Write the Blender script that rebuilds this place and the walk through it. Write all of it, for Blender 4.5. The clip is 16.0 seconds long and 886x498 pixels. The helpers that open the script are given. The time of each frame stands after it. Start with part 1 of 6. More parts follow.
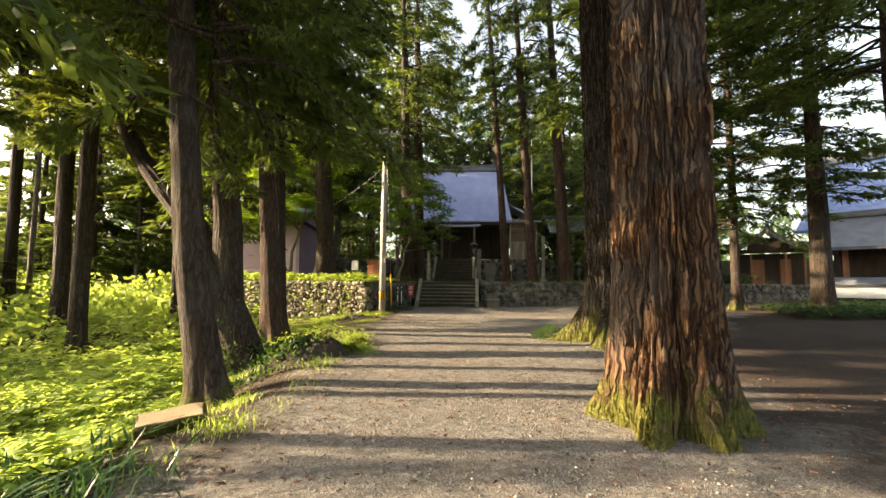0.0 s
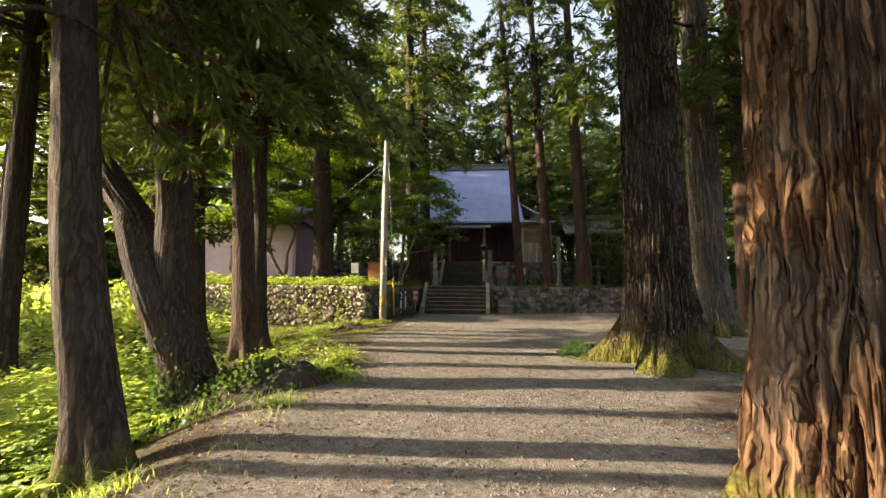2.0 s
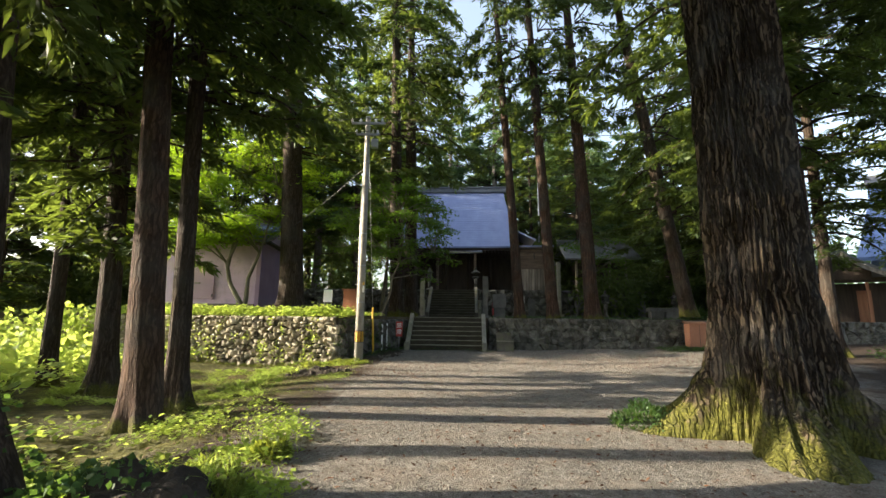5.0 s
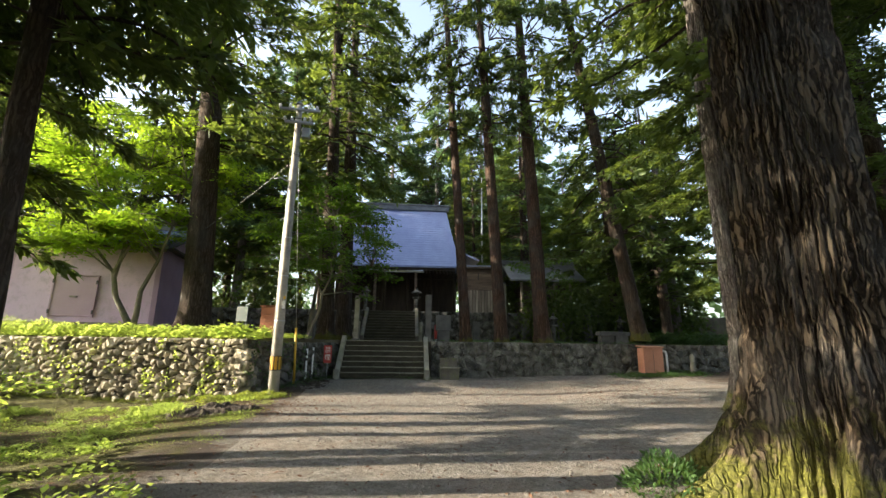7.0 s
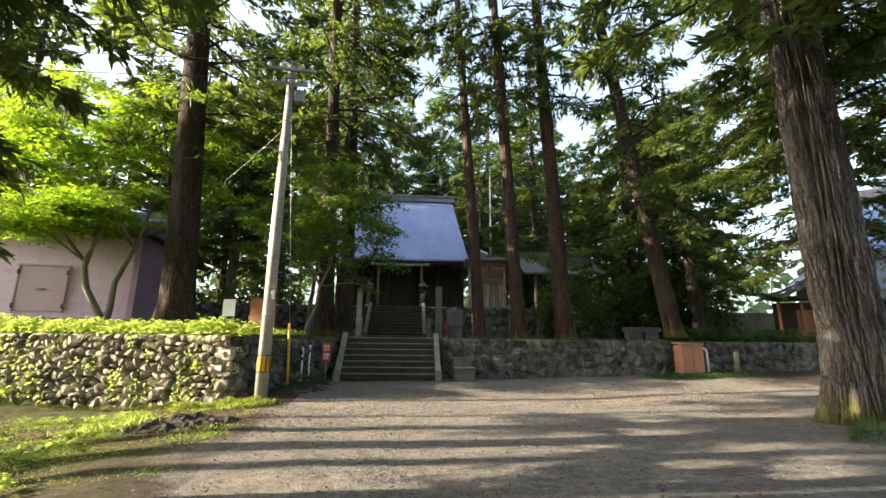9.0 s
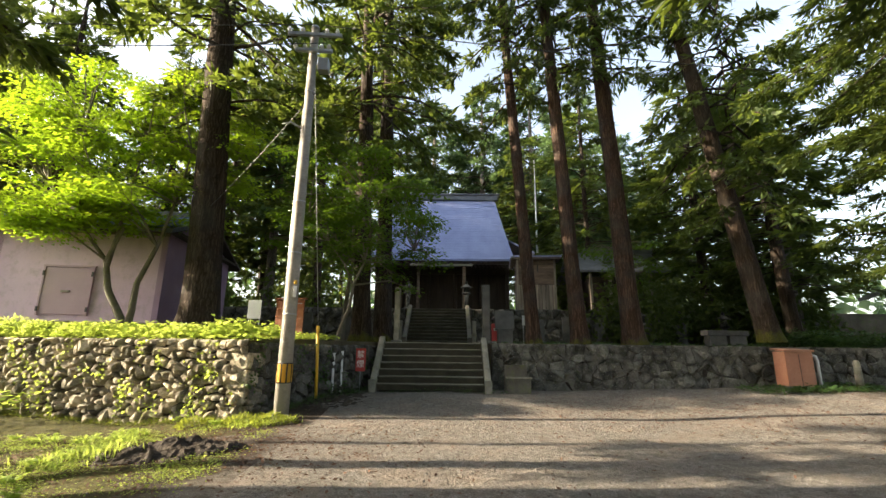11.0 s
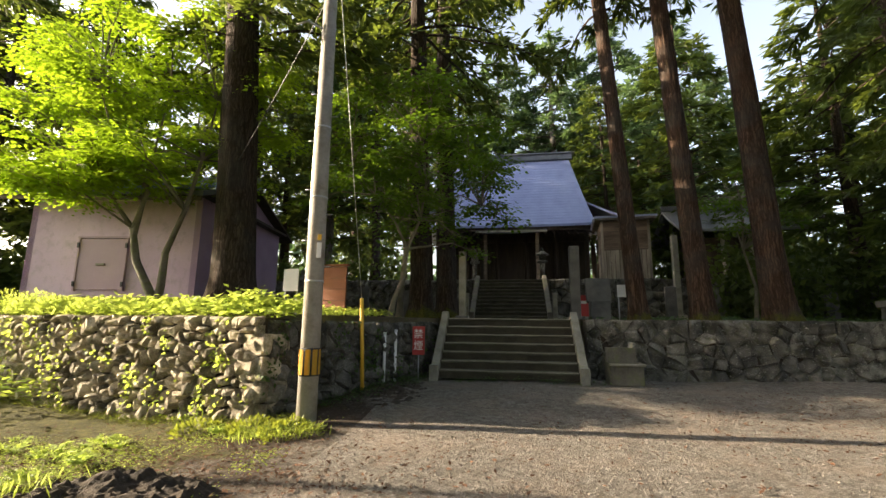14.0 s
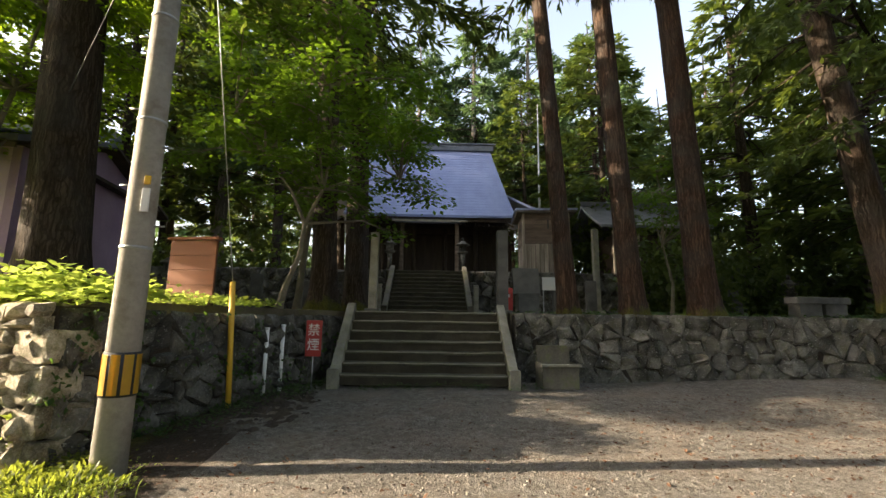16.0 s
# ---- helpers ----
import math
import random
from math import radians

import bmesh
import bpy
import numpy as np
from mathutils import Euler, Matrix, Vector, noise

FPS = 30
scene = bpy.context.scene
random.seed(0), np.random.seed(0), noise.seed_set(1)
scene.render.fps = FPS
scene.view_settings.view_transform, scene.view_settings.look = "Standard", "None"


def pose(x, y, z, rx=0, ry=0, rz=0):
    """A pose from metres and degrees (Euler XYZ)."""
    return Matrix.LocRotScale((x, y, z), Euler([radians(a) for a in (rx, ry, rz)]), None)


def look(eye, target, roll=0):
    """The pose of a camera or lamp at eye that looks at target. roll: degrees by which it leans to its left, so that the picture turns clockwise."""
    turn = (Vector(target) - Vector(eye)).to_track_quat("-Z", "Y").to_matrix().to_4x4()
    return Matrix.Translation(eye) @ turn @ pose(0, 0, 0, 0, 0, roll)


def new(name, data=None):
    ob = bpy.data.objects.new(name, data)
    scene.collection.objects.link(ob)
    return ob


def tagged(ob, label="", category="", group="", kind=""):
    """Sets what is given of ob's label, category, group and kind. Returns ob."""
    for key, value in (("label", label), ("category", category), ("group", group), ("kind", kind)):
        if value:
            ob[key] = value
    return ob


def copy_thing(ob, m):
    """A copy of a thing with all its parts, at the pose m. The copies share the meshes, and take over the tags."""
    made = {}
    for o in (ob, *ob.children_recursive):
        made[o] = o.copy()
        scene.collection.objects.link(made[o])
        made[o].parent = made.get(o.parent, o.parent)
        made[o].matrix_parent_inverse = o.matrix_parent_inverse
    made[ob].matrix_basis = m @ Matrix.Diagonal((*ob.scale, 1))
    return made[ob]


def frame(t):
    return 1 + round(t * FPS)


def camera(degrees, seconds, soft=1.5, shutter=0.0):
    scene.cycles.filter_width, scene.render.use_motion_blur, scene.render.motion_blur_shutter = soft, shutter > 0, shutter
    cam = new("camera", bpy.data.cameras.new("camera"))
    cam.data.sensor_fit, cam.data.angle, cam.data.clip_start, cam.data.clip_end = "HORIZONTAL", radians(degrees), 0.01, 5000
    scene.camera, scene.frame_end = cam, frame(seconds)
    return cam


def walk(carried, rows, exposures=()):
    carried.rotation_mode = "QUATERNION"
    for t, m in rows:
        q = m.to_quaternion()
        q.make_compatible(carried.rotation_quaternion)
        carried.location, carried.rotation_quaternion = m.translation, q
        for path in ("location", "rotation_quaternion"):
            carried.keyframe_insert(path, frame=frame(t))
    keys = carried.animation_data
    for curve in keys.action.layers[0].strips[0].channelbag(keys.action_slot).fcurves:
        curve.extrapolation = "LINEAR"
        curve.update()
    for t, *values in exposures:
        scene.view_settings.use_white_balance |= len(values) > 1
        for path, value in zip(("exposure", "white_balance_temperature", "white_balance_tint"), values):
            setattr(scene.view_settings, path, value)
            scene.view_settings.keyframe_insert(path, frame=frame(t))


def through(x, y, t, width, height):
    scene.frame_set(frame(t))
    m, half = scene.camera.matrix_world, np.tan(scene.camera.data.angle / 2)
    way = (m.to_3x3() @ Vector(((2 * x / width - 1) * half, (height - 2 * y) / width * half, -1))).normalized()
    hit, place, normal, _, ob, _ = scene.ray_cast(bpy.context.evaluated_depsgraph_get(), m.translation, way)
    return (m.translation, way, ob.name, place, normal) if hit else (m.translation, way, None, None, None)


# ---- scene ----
cam = camera(90.8, 16.0)
METRES, EYE, TILT, LEAN, TURN = 17.0, 1.42, 0.0, 0.0, 0.0
ROWS = [
    (0.0, 0.0, 0.0, 0.0, -0.04, 4.7, -0.51),
    (0.5, -0.0009, 0.0341, 0.0015, -0.28, 4.93, -0.52),
    (1.0, 0.0028, 0.0644, 0.0033, -0.21, 5.05, -0.53),
    (1.5, 0.002, 0.0954, 0.0041, 0.23, 5.13, -0.57),
    (2.0, 0.0035, 0.1279, 0.0041, 1.11, 5.14, -0.58),
    (2.5, 0.0036, 0.1616, 0.0041, 2.16, 5.06, -0.54),
    (3.0, 0.0016, 0.1939, 0.0053, 2.85, 4.92, -0.57),
    (3.5, -0.004, 0.2276, 0.0045, 2.92, 5.04, -0.59),
    (4.0, -0.0093, 0.2585, 0.0053, 2.28, 5.85, -0.64),
    (4.5, -0.0113, 0.2898, 0.0076, 0.89, 7.47, -0.66),
    (7.0, -0.0144, 0.4569, 0.0021, -9.19, 12.44, -0.79),
    (7.5, -0.0143, 0.489, -0.0009, -10.33, 12.41, -0.79),
    (8.0, -0.0175, 0.5215, -0.0001, -10.38, 12.26, -0.76),
    (8.5, -0.0185, 0.5513, -0.0003, -9.72, 12.17, -0.7),
    (11.0, -0.0143, 0.6996, -0.0005, -3.58, 12.9, -0.71),
    (11.5, -0.0115, 0.7323, 0.0006, -0.65, 11.8, -0.65),
    (12.0, -0.0128, 0.7638, 0.0014, 2.26, 10.53, -0.61),
    (12.5, -0.0139, 0.7927, 0.0025, 4.35, 9.74, -0.57),
    (13.0, -0.0137, 0.8216, 0.0031, 5.26, 9.54, -0.6),
    (13.5, -0.0177, 0.8493, 0.0037, 5.4, 9.63, -0.59),
    (14.0, -0.0198, 0.8805, 0.0034, 5.09, 9.66, -0.59),
    (14.5, -0.0227, 0.91, 0.0031, 3.76, 9.59, -0.63),
    (15.0, -0.022, 0.9383, 0.0022, 0.96, 9.5, -0.61),
    (15.5, -0.0214, 0.9678, 0.0019, -2.88, 9.39, -0.69),
    (16.0, -0.0197, 0.9969, 0.0007, -6.07, 9.3, -0.81),
]

walk(cam, [(t, pose(0, 0, EYE, TILT, LEAN, TURN) @ pose(METRES * x, METRES * y, METRES * z, 90 + pitch, roll, yaw)) for t, x, y, z, yaw, pitch, roll in ROWS],
     exposures=[(0.0, 2.23, 7500, 11), (2.0, 2.05, 7100, 11), (4.0, 1.97, 6300, 8), (7.0, 2.18, 6200, 8), (9.0, 2.32, 6300, 8), (12.0, 2.12, 6800, 11), (13.5, 2.05, 6900, 12), (15.0, 2.12, 6900, 12), (16.0, 2.15, 6800, 11)])

# ---- light: low sun from the west (-x), clear sky ----
SUN_EL, SUN_AZ = 17.0, 271.5  # degrees; azimuth clockwise from +y
world = bpy.data.worlds.new("sky")
scene.world = world
world.use_nodes = True
wn = world.node_tree.nodes
sky = wn.new("ShaderNodeTexSky")
sky.sky_type = "NISHITA"
sky.sun_disc = False
sky.sun_elevation, sky.sun_rotation = radians(SUN_EL), radians(SUN_AZ)
sky.air_density, sky.dust_density, sky.ozone_density = 1.0, 4.0, 1.0
haze = wn.new("ShaderNodeHueSaturation")  # thin high haze pales the blue
haze.inputs["Saturation"].default_value, haze.inputs["Value"].default_value = 0.68, 1.15
world.node_tree.links.new(sky.outputs[0], haze.inputs["Color"])
world.node_tree.links.new(haze.outputs[0], wn["Background"].inputs[0])
wn["Background"].inputs[1].default_value = 0.13
sun = new("sun", bpy.data.lights.new("sun", "SUN"))
sun.data.energy, sun.data.angle, sun.data.color = 5.0, radians(0.6), (1.0, 0.84, 0.62)
_d = Vector((math.sin(radians(SUN_AZ)) * math.cos(radians(SUN_EL)), math.cos(radians(SUN_AZ)) * math.cos(radians(SUN_EL)), math.sin(radians(SUN_EL))))
sun.matrix_world = look(_d * 60, (0, 0, 0))


# ---- materials ----
def mat(name):
    m = bpy.data.materials.new(name)
    m.use_nodes = True
    nt = m.node_tree
    return m, nt, nt.nodes["Principled BSDF"]


def node(nt, kind, **kw):
    n = nt.nodes.new("ShaderNode" + kind)
    for k, v in kw.items():
        if k in n.inputs:
            n.inputs[k].default_value = v
    return n


def coords(nt, scale=(1, 1, 1), world_space=False):
    mp = nt.nodes.new("ShaderNodeMapping")
    mp.inputs["Scale"].default_value = scale
    if world_space:
        g = nt.nodes.new("ShaderNodeNewGeometry")
        nt.links.new(g.outputs["Position"], mp.inputs[0])
    else:
        g = nt.nodes.new("ShaderNodeTexCoord")
        nt.links.new(g.outputs["Object"], mp.inputs[0])
    return mp.outputs[0]


def noise_tex(nt, vec, scale, detail=5.0, rough=0.6, dist=0.0):
    n = node(nt, "TexNoise", Scale=scale, Detail=detail, Roughness=rough, Distortion=dist)
    nt.links.new(vec, n.inputs["Vector"])
    return n.outputs["Fac"]


def ramp(nt, fac, stops):
    r = nt.nodes.new("ShaderNodeValToRGB")
    el = r.color_ramp.elements
    while len(el) < len(stops):
        el.new(0.5)
    for e, (p, c) in zip(el, stops):
        e.position = p
        e.color = (*c, 1) if len(c) == 3 else c
    nt.links.new(fac, r.inputs[0])
    return r.outputs[0]


def mix(nt, fac, a, b):
    m = nt.nodes.new("ShaderNodeMix")
    m.data_type = "RGBA"
    for sock, v in ((m.inputs[0], fac), (m.inputs[6], a), (m.inputs[7], b)):
        if isinstance(v, (int, float)):
            sock.default_value = v
        elif isinstance(v, tuple):
            sock.default_value = (*v, 1)
        else:
            nt.links.new(v, sock)
    return m.outputs[2]


def maths(nt, op, a, b=0.0):
    m = nt.nodes.new("ShaderNodeMath")
    m.operation = op
    for s, v in zip(m.inputs, (a, b)):
        if isinstance(v, (int, float)):
            s.default_value = v
        else:
            nt.links.new(v, s)
    return m.outputs[0]


def bump(nt, bsdf, height, strength=0.5, distance=0.02):
    b = node(nt, "Bump", Strength=strength, Distance=distance)
    nt.links.new(height, b.inputs["Height"])
    nt.links.new(b.outputs[0], bsdf.inputs["Normal"])


def separate(nt, vec):
    s = nt.nodes.new("ShaderNodeSeparateXYZ")
    nt.links.new(vec, s.inputs[0])
    return s.outputs


def plain_mat(name, dark, light, scale=8.0, rough=0.7, metal=0.0, bumps=0.2, dist=0.01, stretch=(1, 1, 1), stain=None, by_object=False, lichen=None):
    """Two-tone weathered surface: broad stains, fine grain, relief."""
    m, nt, b = mat(name)
    v = coords(nt, stretch, by_object)
    big = noise_tex(nt, v, scale * 0.22, 3, 0.55)
    fine = noise_tex(nt, v, scale * 3, 6, 0.7)
    both = maths(nt, "ADD", maths(nt, "MULTIPLY", big, 0.6), maths(nt, "MULTIPLY", fine, 0.4))
    col = ramp(nt, both, [(0.41, dark), (0.60, light)] if by_object else [(0.34, dark), (0.66, light)])
    if stain:
        col = mix(nt, ramp(nt, noise_tex(nt, v, scale * 0.5, 6, 0.7), [(0.50, (0, 0, 0)), (0.68, (0.75, 0.75, 0.75))]), col, stain)
    if by_object:
        oi = nt.nodes.new("ShaderNodeObjectInfo")
        hs = node(nt, "HueSaturation")
        nt.links.new(maths(nt, "ADD", maths(nt, "MULTIPLY", oi.outputs["Random"], 0.8), 0.6), hs.inputs["Value"])
        nt.links.new(col, hs.inputs["Color"])
        col = hs.outputs[0]
    if lichen:
        col = mix(nt, ramp(nt, noise_tex(nt, v, scale * 1.6, 4, 0.65, 0.4), [(0.61, (0, 0, 0)), (0.67, (0.8, 0.8, 0.8))]), col, lichen)
    nt.links.new(col, b.inputs["Base Color"])
    b.inputs["Roughness"].default_value = rough
    b.inputs["Metallic"].default_value = metal
    bump(nt, b, both, bumps, dist)
    return m


def leaf_mat(name, dark, light, through, glow=0.45, rough=0.55):
    m, nt, b = mat(name)
    g = nt.nodes.new("ShaderNodeNewGeometry")
    col = ramp(nt, g.outputs["Random Per Island"], [(0.0, dark), (1.0, light)])
    v = coords(nt)
    col = mix(nt, maths(nt, "MULTIPLY", noise_tex(nt, v, 0.7, 2), 0.42), col, dark)
    nt.links.new(col, b.inputs["Base Color"])
    b.inputs["Roughness"].default_value = rough
    b.inputs["Specular IOR Level"].default_value = 0.3
    tr = nt.nodes.new("ShaderNodeBsdfTranslucent")
    nt.links.new(mix(nt, 0.5, col, through), tr.inputs[0])
    ms = nt.nodes.new("ShaderNodeMixShader")
    ms.inputs[0].default_value = glow
    nt.links.new(b.outputs[0], ms.inputs[1])
    nt.links.new(tr.outputs[0], ms.inputs[2])
    nt.links.new(ms.outputs[0], nt.nodes["Material Output"].inputs[0])
    return m


def bark_mat(name, dark, light, moss=0.0, plates=14.0, deep=0.18):
    m, nt, b = mat(name)
    v = coords(nt)
    vs = coords(nt, (1, 1, 0.09))
    strips = noise_tex(nt, vs, 16, 6, 0.7, 0.6)
    fibre = noise_tex(nt, coords(nt, (1, 1, 0.03)), 70, 4, 0.6)
    patch = noise_tex(nt, v, 1.3, 3, 0.5)
    h = maths(nt, "ADD", maths(nt, "MULTIPLY", strips, 0.75), maths(nt, "MULTIPLY", fibre, 0.25))
    # long plates parted by dark fissures
    wob = node(nt, "TexNoise", Scale=3.0, Detail=3.0)
    nt.links.new(v, wob.inputs["Vector"])
    mv = nt.nodes.new("ShaderNodeVectorMath")
    mv.operation = "MULTIPLY_ADD"
    mv.inputs[1].default_value = (0.22, 0.22, 0.05)
    nt.links.new(wob.outputs["Color"], mv.inputs[0])
    nt.links.new(coords(nt, (1, 1, 0.045)), mv.inputs[2])
    vo = node(nt, "TexVoronoi", Scale=plates)
    vo.feature = "DISTANCE_TO_EDGE"
    nt.links.new(mv.outputs[0], vo.inputs["Vector"])
    fissure = ramp(nt, vo.outputs["Distance"], [(0.0, (0, 0, 0)), (0.22, (1, 1, 1))])
    h = maths(nt, "ADD", maths(nt, "MULTIPLY", h, 1 - deep), maths(nt, "MULTIPLY", fissure, deep))
    col = ramp(nt, h, [(0.34 * (1 - deep), tuple(c * 0.25 for c in dark)), (0.47 * (1 - deep) + 0.72 * deep, dark), (0.66 * (1 - deep) + deep, light)])
    grey = tuple(sum(light) / 3 * k for k in (1.0, 0.93, 0.85))
    col = mix(nt, ramp(nt, patch, [(0.45, (0, 0, 0)), (0.7, (0.8, 0.8, 0.8))]), col, mix(nt, h, tuple(c * 0.3 for c in grey), grey))
    if moss:
        z = separate(nt, v)[2]
        fade = maths(nt, "SUBTRACT", 1.0, maths(nt, "DIVIDE", z, moss))
        spots = maths(nt, "ADD", fade, maths(nt, "MULTIPLY", maths(nt, "SUBTRACT", noise_tex(nt, v, 3.0, 6, 0.7), 0.5), 2.4))
        k = ramp(nt, spots, [(0.35, (0, 0, 0)), (0.75, (1, 1, 1))])
        green = ramp(nt, noise_tex(nt, v, 30, 4, 0.7), [(0.3, (0.032, 0.036, 0.008)), (0.7, (0.15, 0.15, 0.025))])
        col = mix(nt, maths(nt, "MULTIPLY", k, 0.85), col, green)
    nt.links.new(col, b.inputs["Base Color"])
    b.inputs["Roughness"].default_value = 0.9
    b.inputs["Specular IOR Level"].default_value = 0.15
    bump(nt, b, h, 1.0, 0.06)
    return m


BARK = bark_mat("cedar_bark", (0.075, 0.040, 0.022), (0.20, 0.120, 0.068), moss=0.75, deep=0.42)
BARK_MOSSY = bark_mat("mossy_cedar_bark", (0.045, 0.032, 0.022), (0.17, 0.130, 0.088), moss=1.3, deep=0.42)
BARK_DARK = bark_mat("dark_bark", (0.048, 0.034, 0.025), (0.115, 0.086, 0.066), moss=0.7)
BARK_GREY = bark_mat("grey_bark", (0.13, 0.11, 0.095), (0.34, 0.30, 0.26), moss=0.9)
BARK_RED = bark_mat("red_bark", (0.062, 0.037, 0.026), (0.145, 0.092, 0.064), moss=0.4)
MAPLE_BARK = plain_mat("maple_bark", (0.09, 0.075, 0.055), (0.24, 0.21, 0.16), 10, 0.9, bumps=0.5, stain=(0.12, 0.14, 0.04))
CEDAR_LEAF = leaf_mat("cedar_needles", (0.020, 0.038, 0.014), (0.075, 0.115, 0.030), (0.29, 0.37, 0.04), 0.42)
# brightened foliage: flare and low sun on the left put into the colour
LEFT_LEAF = leaf_mat("sun_tinted_leaves", (0.05, 0.08, 0.018), (0.13, 0.17, 0.035), (0.42, 0.46, 0.04), 0.5)
FAR_LEAF = leaf_mat("far_foliage", (0.035, 0.065, 0.03), (0.10, 0.16, 0.075), (0.16, 0.26, 0.06), 0.4)
MAPLE_LEAF = leaf_mat("maple_leaves", (0.08, 0.16, 0.016), (0.19, 0.31, 0.026), (0.56, 0.78, 0.03), 0.58)
# same maple leaf, darkened to hold the shade of the trees above
SHADED_MAPLE = leaf_mat("shaded_maple_leaves", (0.04, 0.09, 0.012), (0.10, 0.175, 0.02), (0.28, 0.46, 0.02), 0.45)
HERB_LEAF = leaf_mat("undergrowth_leaves", (0.12, 0.20, 0.035), (0.36, 0.48, 0.10), (0.86, 0.98, 0.17), 0.55)
DARK_HERB = leaf_mat("shade_leaves", (0.025, 0.06, 0.02), (0.07, 0.13, 0.035), (0.18, 0.3, 0.03), 0.35)
STRAP_LEAF = leaf_mat("strap_leaves", (0.02, 0.055, 0.02), (0.06, 0.12, 0.04), (0.15, 0.28, 0.03), 0.25, 0.35)
LITTER = leaf_mat("dry_litter", (0.07, 0.035, 0.02), (0.19, 0.10, 0.058), (0.2, 0.1, 0.04), 0.1, 0.8)
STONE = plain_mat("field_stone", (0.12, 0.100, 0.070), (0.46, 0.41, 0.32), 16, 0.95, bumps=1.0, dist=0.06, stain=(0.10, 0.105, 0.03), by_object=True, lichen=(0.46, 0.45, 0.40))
# grey stone, its tones darkened further to hold the foliage shade on the walls
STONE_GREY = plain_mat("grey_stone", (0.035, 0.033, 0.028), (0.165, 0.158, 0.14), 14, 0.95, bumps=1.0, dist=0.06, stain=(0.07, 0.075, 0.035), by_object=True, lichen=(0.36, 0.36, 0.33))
STEP_STONE = plain_mat("step_stone", (0.055, 0.05, 0.04), (0.17, 0.155, 0.125), 8, 0.85, bumps=0.5, stain=(0.11, 0.125, 0.04))
TREAD = plain_mat("tread_stone", (0.030, 0.030, 0.020), (0.105, 0.100, 0.070), 8, 0.85, bumps=0.5, stain=(0.055, 0.065, 0.022))
PALE_STONE = plain_mat("pale_granite", (0.14, 0.13, 0.10), (0.34, 0.325, 0.27), 14, 0.8, bumps=0.3, stain=(0.24, 0.24, 0.14))
DARK_STONE = plain_mat("dark_stone", (0.05, 0.05, 0.047), (0.14, 0.135, 0.125), 12, 0.75, bumps=0.3)
SOIL = plain_mat("dark_soil", (0.016, 0.012, 0.009), (0.062, 0.046, 0.032), 14, 0.97, bumps=1.0, dist=0.05, stain=(0.05, 0.035, 0.02))
SHADE_EARTH = plain_mat("step_shade_earth", (0.03, 0.026, 0.018), (0.075, 0.065, 0.045), 12, 0.95, bumps=0.6)
CONCRETE = plain_mat("pole_concrete", (0.24, 0.225, 0.20), (0.41, 0.385, 0.345), 7, 0.85, bumps=0.15, stain=(0.19, 0.165, 0.135))
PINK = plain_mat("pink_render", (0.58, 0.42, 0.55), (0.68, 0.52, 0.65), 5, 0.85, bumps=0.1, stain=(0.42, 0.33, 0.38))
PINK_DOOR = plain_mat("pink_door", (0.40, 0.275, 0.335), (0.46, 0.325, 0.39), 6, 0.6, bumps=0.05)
# the store's pink render with the shade on its other walls painted in
SHADED_PINK = plain_mat("shaded_pink_render", (0.33, 0.22, 0.33), (0.44, 0.31, 0.43), 5, 0.85, bumps=0.1)
ROOF_BLUE = plain_mat("blue_metal_roof", (0.20, 0.24, 0.42), (0.30, 0.345, 0.54), 4, 0.36, metal=0.2, bumps=0.06, stretch=(1, 0.25, 1))
TILE_BLUE = plain_mat("blue_roof_tile", (0.10, 0.15, 0.30), (0.19, 0.26, 0.44), 8, 0.4, bumps=0.1, by_object=True)
TILE_GREY = plain_mat("grey_roof_tile", (0.09, 0.095, 0.11), (0.19, 0.20, 0.22), 8, 0.45, bumps=0.1)
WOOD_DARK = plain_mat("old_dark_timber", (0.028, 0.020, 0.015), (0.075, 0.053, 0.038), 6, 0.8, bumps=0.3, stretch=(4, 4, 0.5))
WOOD_GREY = plain_mat("weathered_board", (0.15, 0.13, 0.105), (0.31, 0.275, 0.225), 6, 0.85, bumps=0.3, stretch=(5, 5, 0.4), by_object=True)
WOOD_BROWN = plain_mat("brown_board", (0.10, 0.075, 0.055), (0.20, 0.15, 0.11), 6, 0.85, bumps=0.3, stretch=(0.4, 5, 5), by_object=True)
WOOD_ORANGE = plain_mat("orange_stained_board", (0.17, 0.055, 0.018), (0.28, 0.095, 0.032), 5, 0.7, bumps=0.15, stretch=(0.5, 4, 4))
# red-brown timber, the sun on doors and posts painted into its tone
WOOD_LIT = plain_mat("sunlit_brown_timber", (0.25, 0.11, 0.06), (0.42, 0.2, 0.11), 6, 0.75, bumps=0.2, stretch=(4, 4, 0.5))
WHITE = plain_mat("white_paint", (0.70, 0.70, 0.69), (0.82, 0.82, 0.81), 6, 0.6, bumps=0.05)
PLASTER = plain_mat("white_plaster", (0.68, 0.70, 0.74), (0.80, 0.81, 0.83), 3, 0.8, bumps=0.05)
RED = plain_mat("red_enamel", (0.34, 0.03, 0.03), (0.45, 0.05, 0.045), 8, 0.45, bumps=0.05)
YELLOW = plain_mat("yellow_plastic", (0.62, 0.36, 0.03), (0.74, 0.46, 0.05), 8, 0.5, bumps=0.05)
BLACK = plain_mat("black_plastic", (0.015, 0.015, 0.015), (0.035, 0.035, 0.035), 8, 0.55, bumps=0.05)
STEEL = plain_mat("galvanised_steel", (0.30, 0.31, 0.32), (0.46, 0.47, 0.48), 12, 0.45, metal=0.7, bumps=0.05)
TERRACOTTA = plain_mat("rust_brown_metal", (0.30, 0.13, 0.075), (0.43, 0.21, 0.13), 5, 0.65, bumps=0.1, stain=(0.36, 0.17, 0.10))
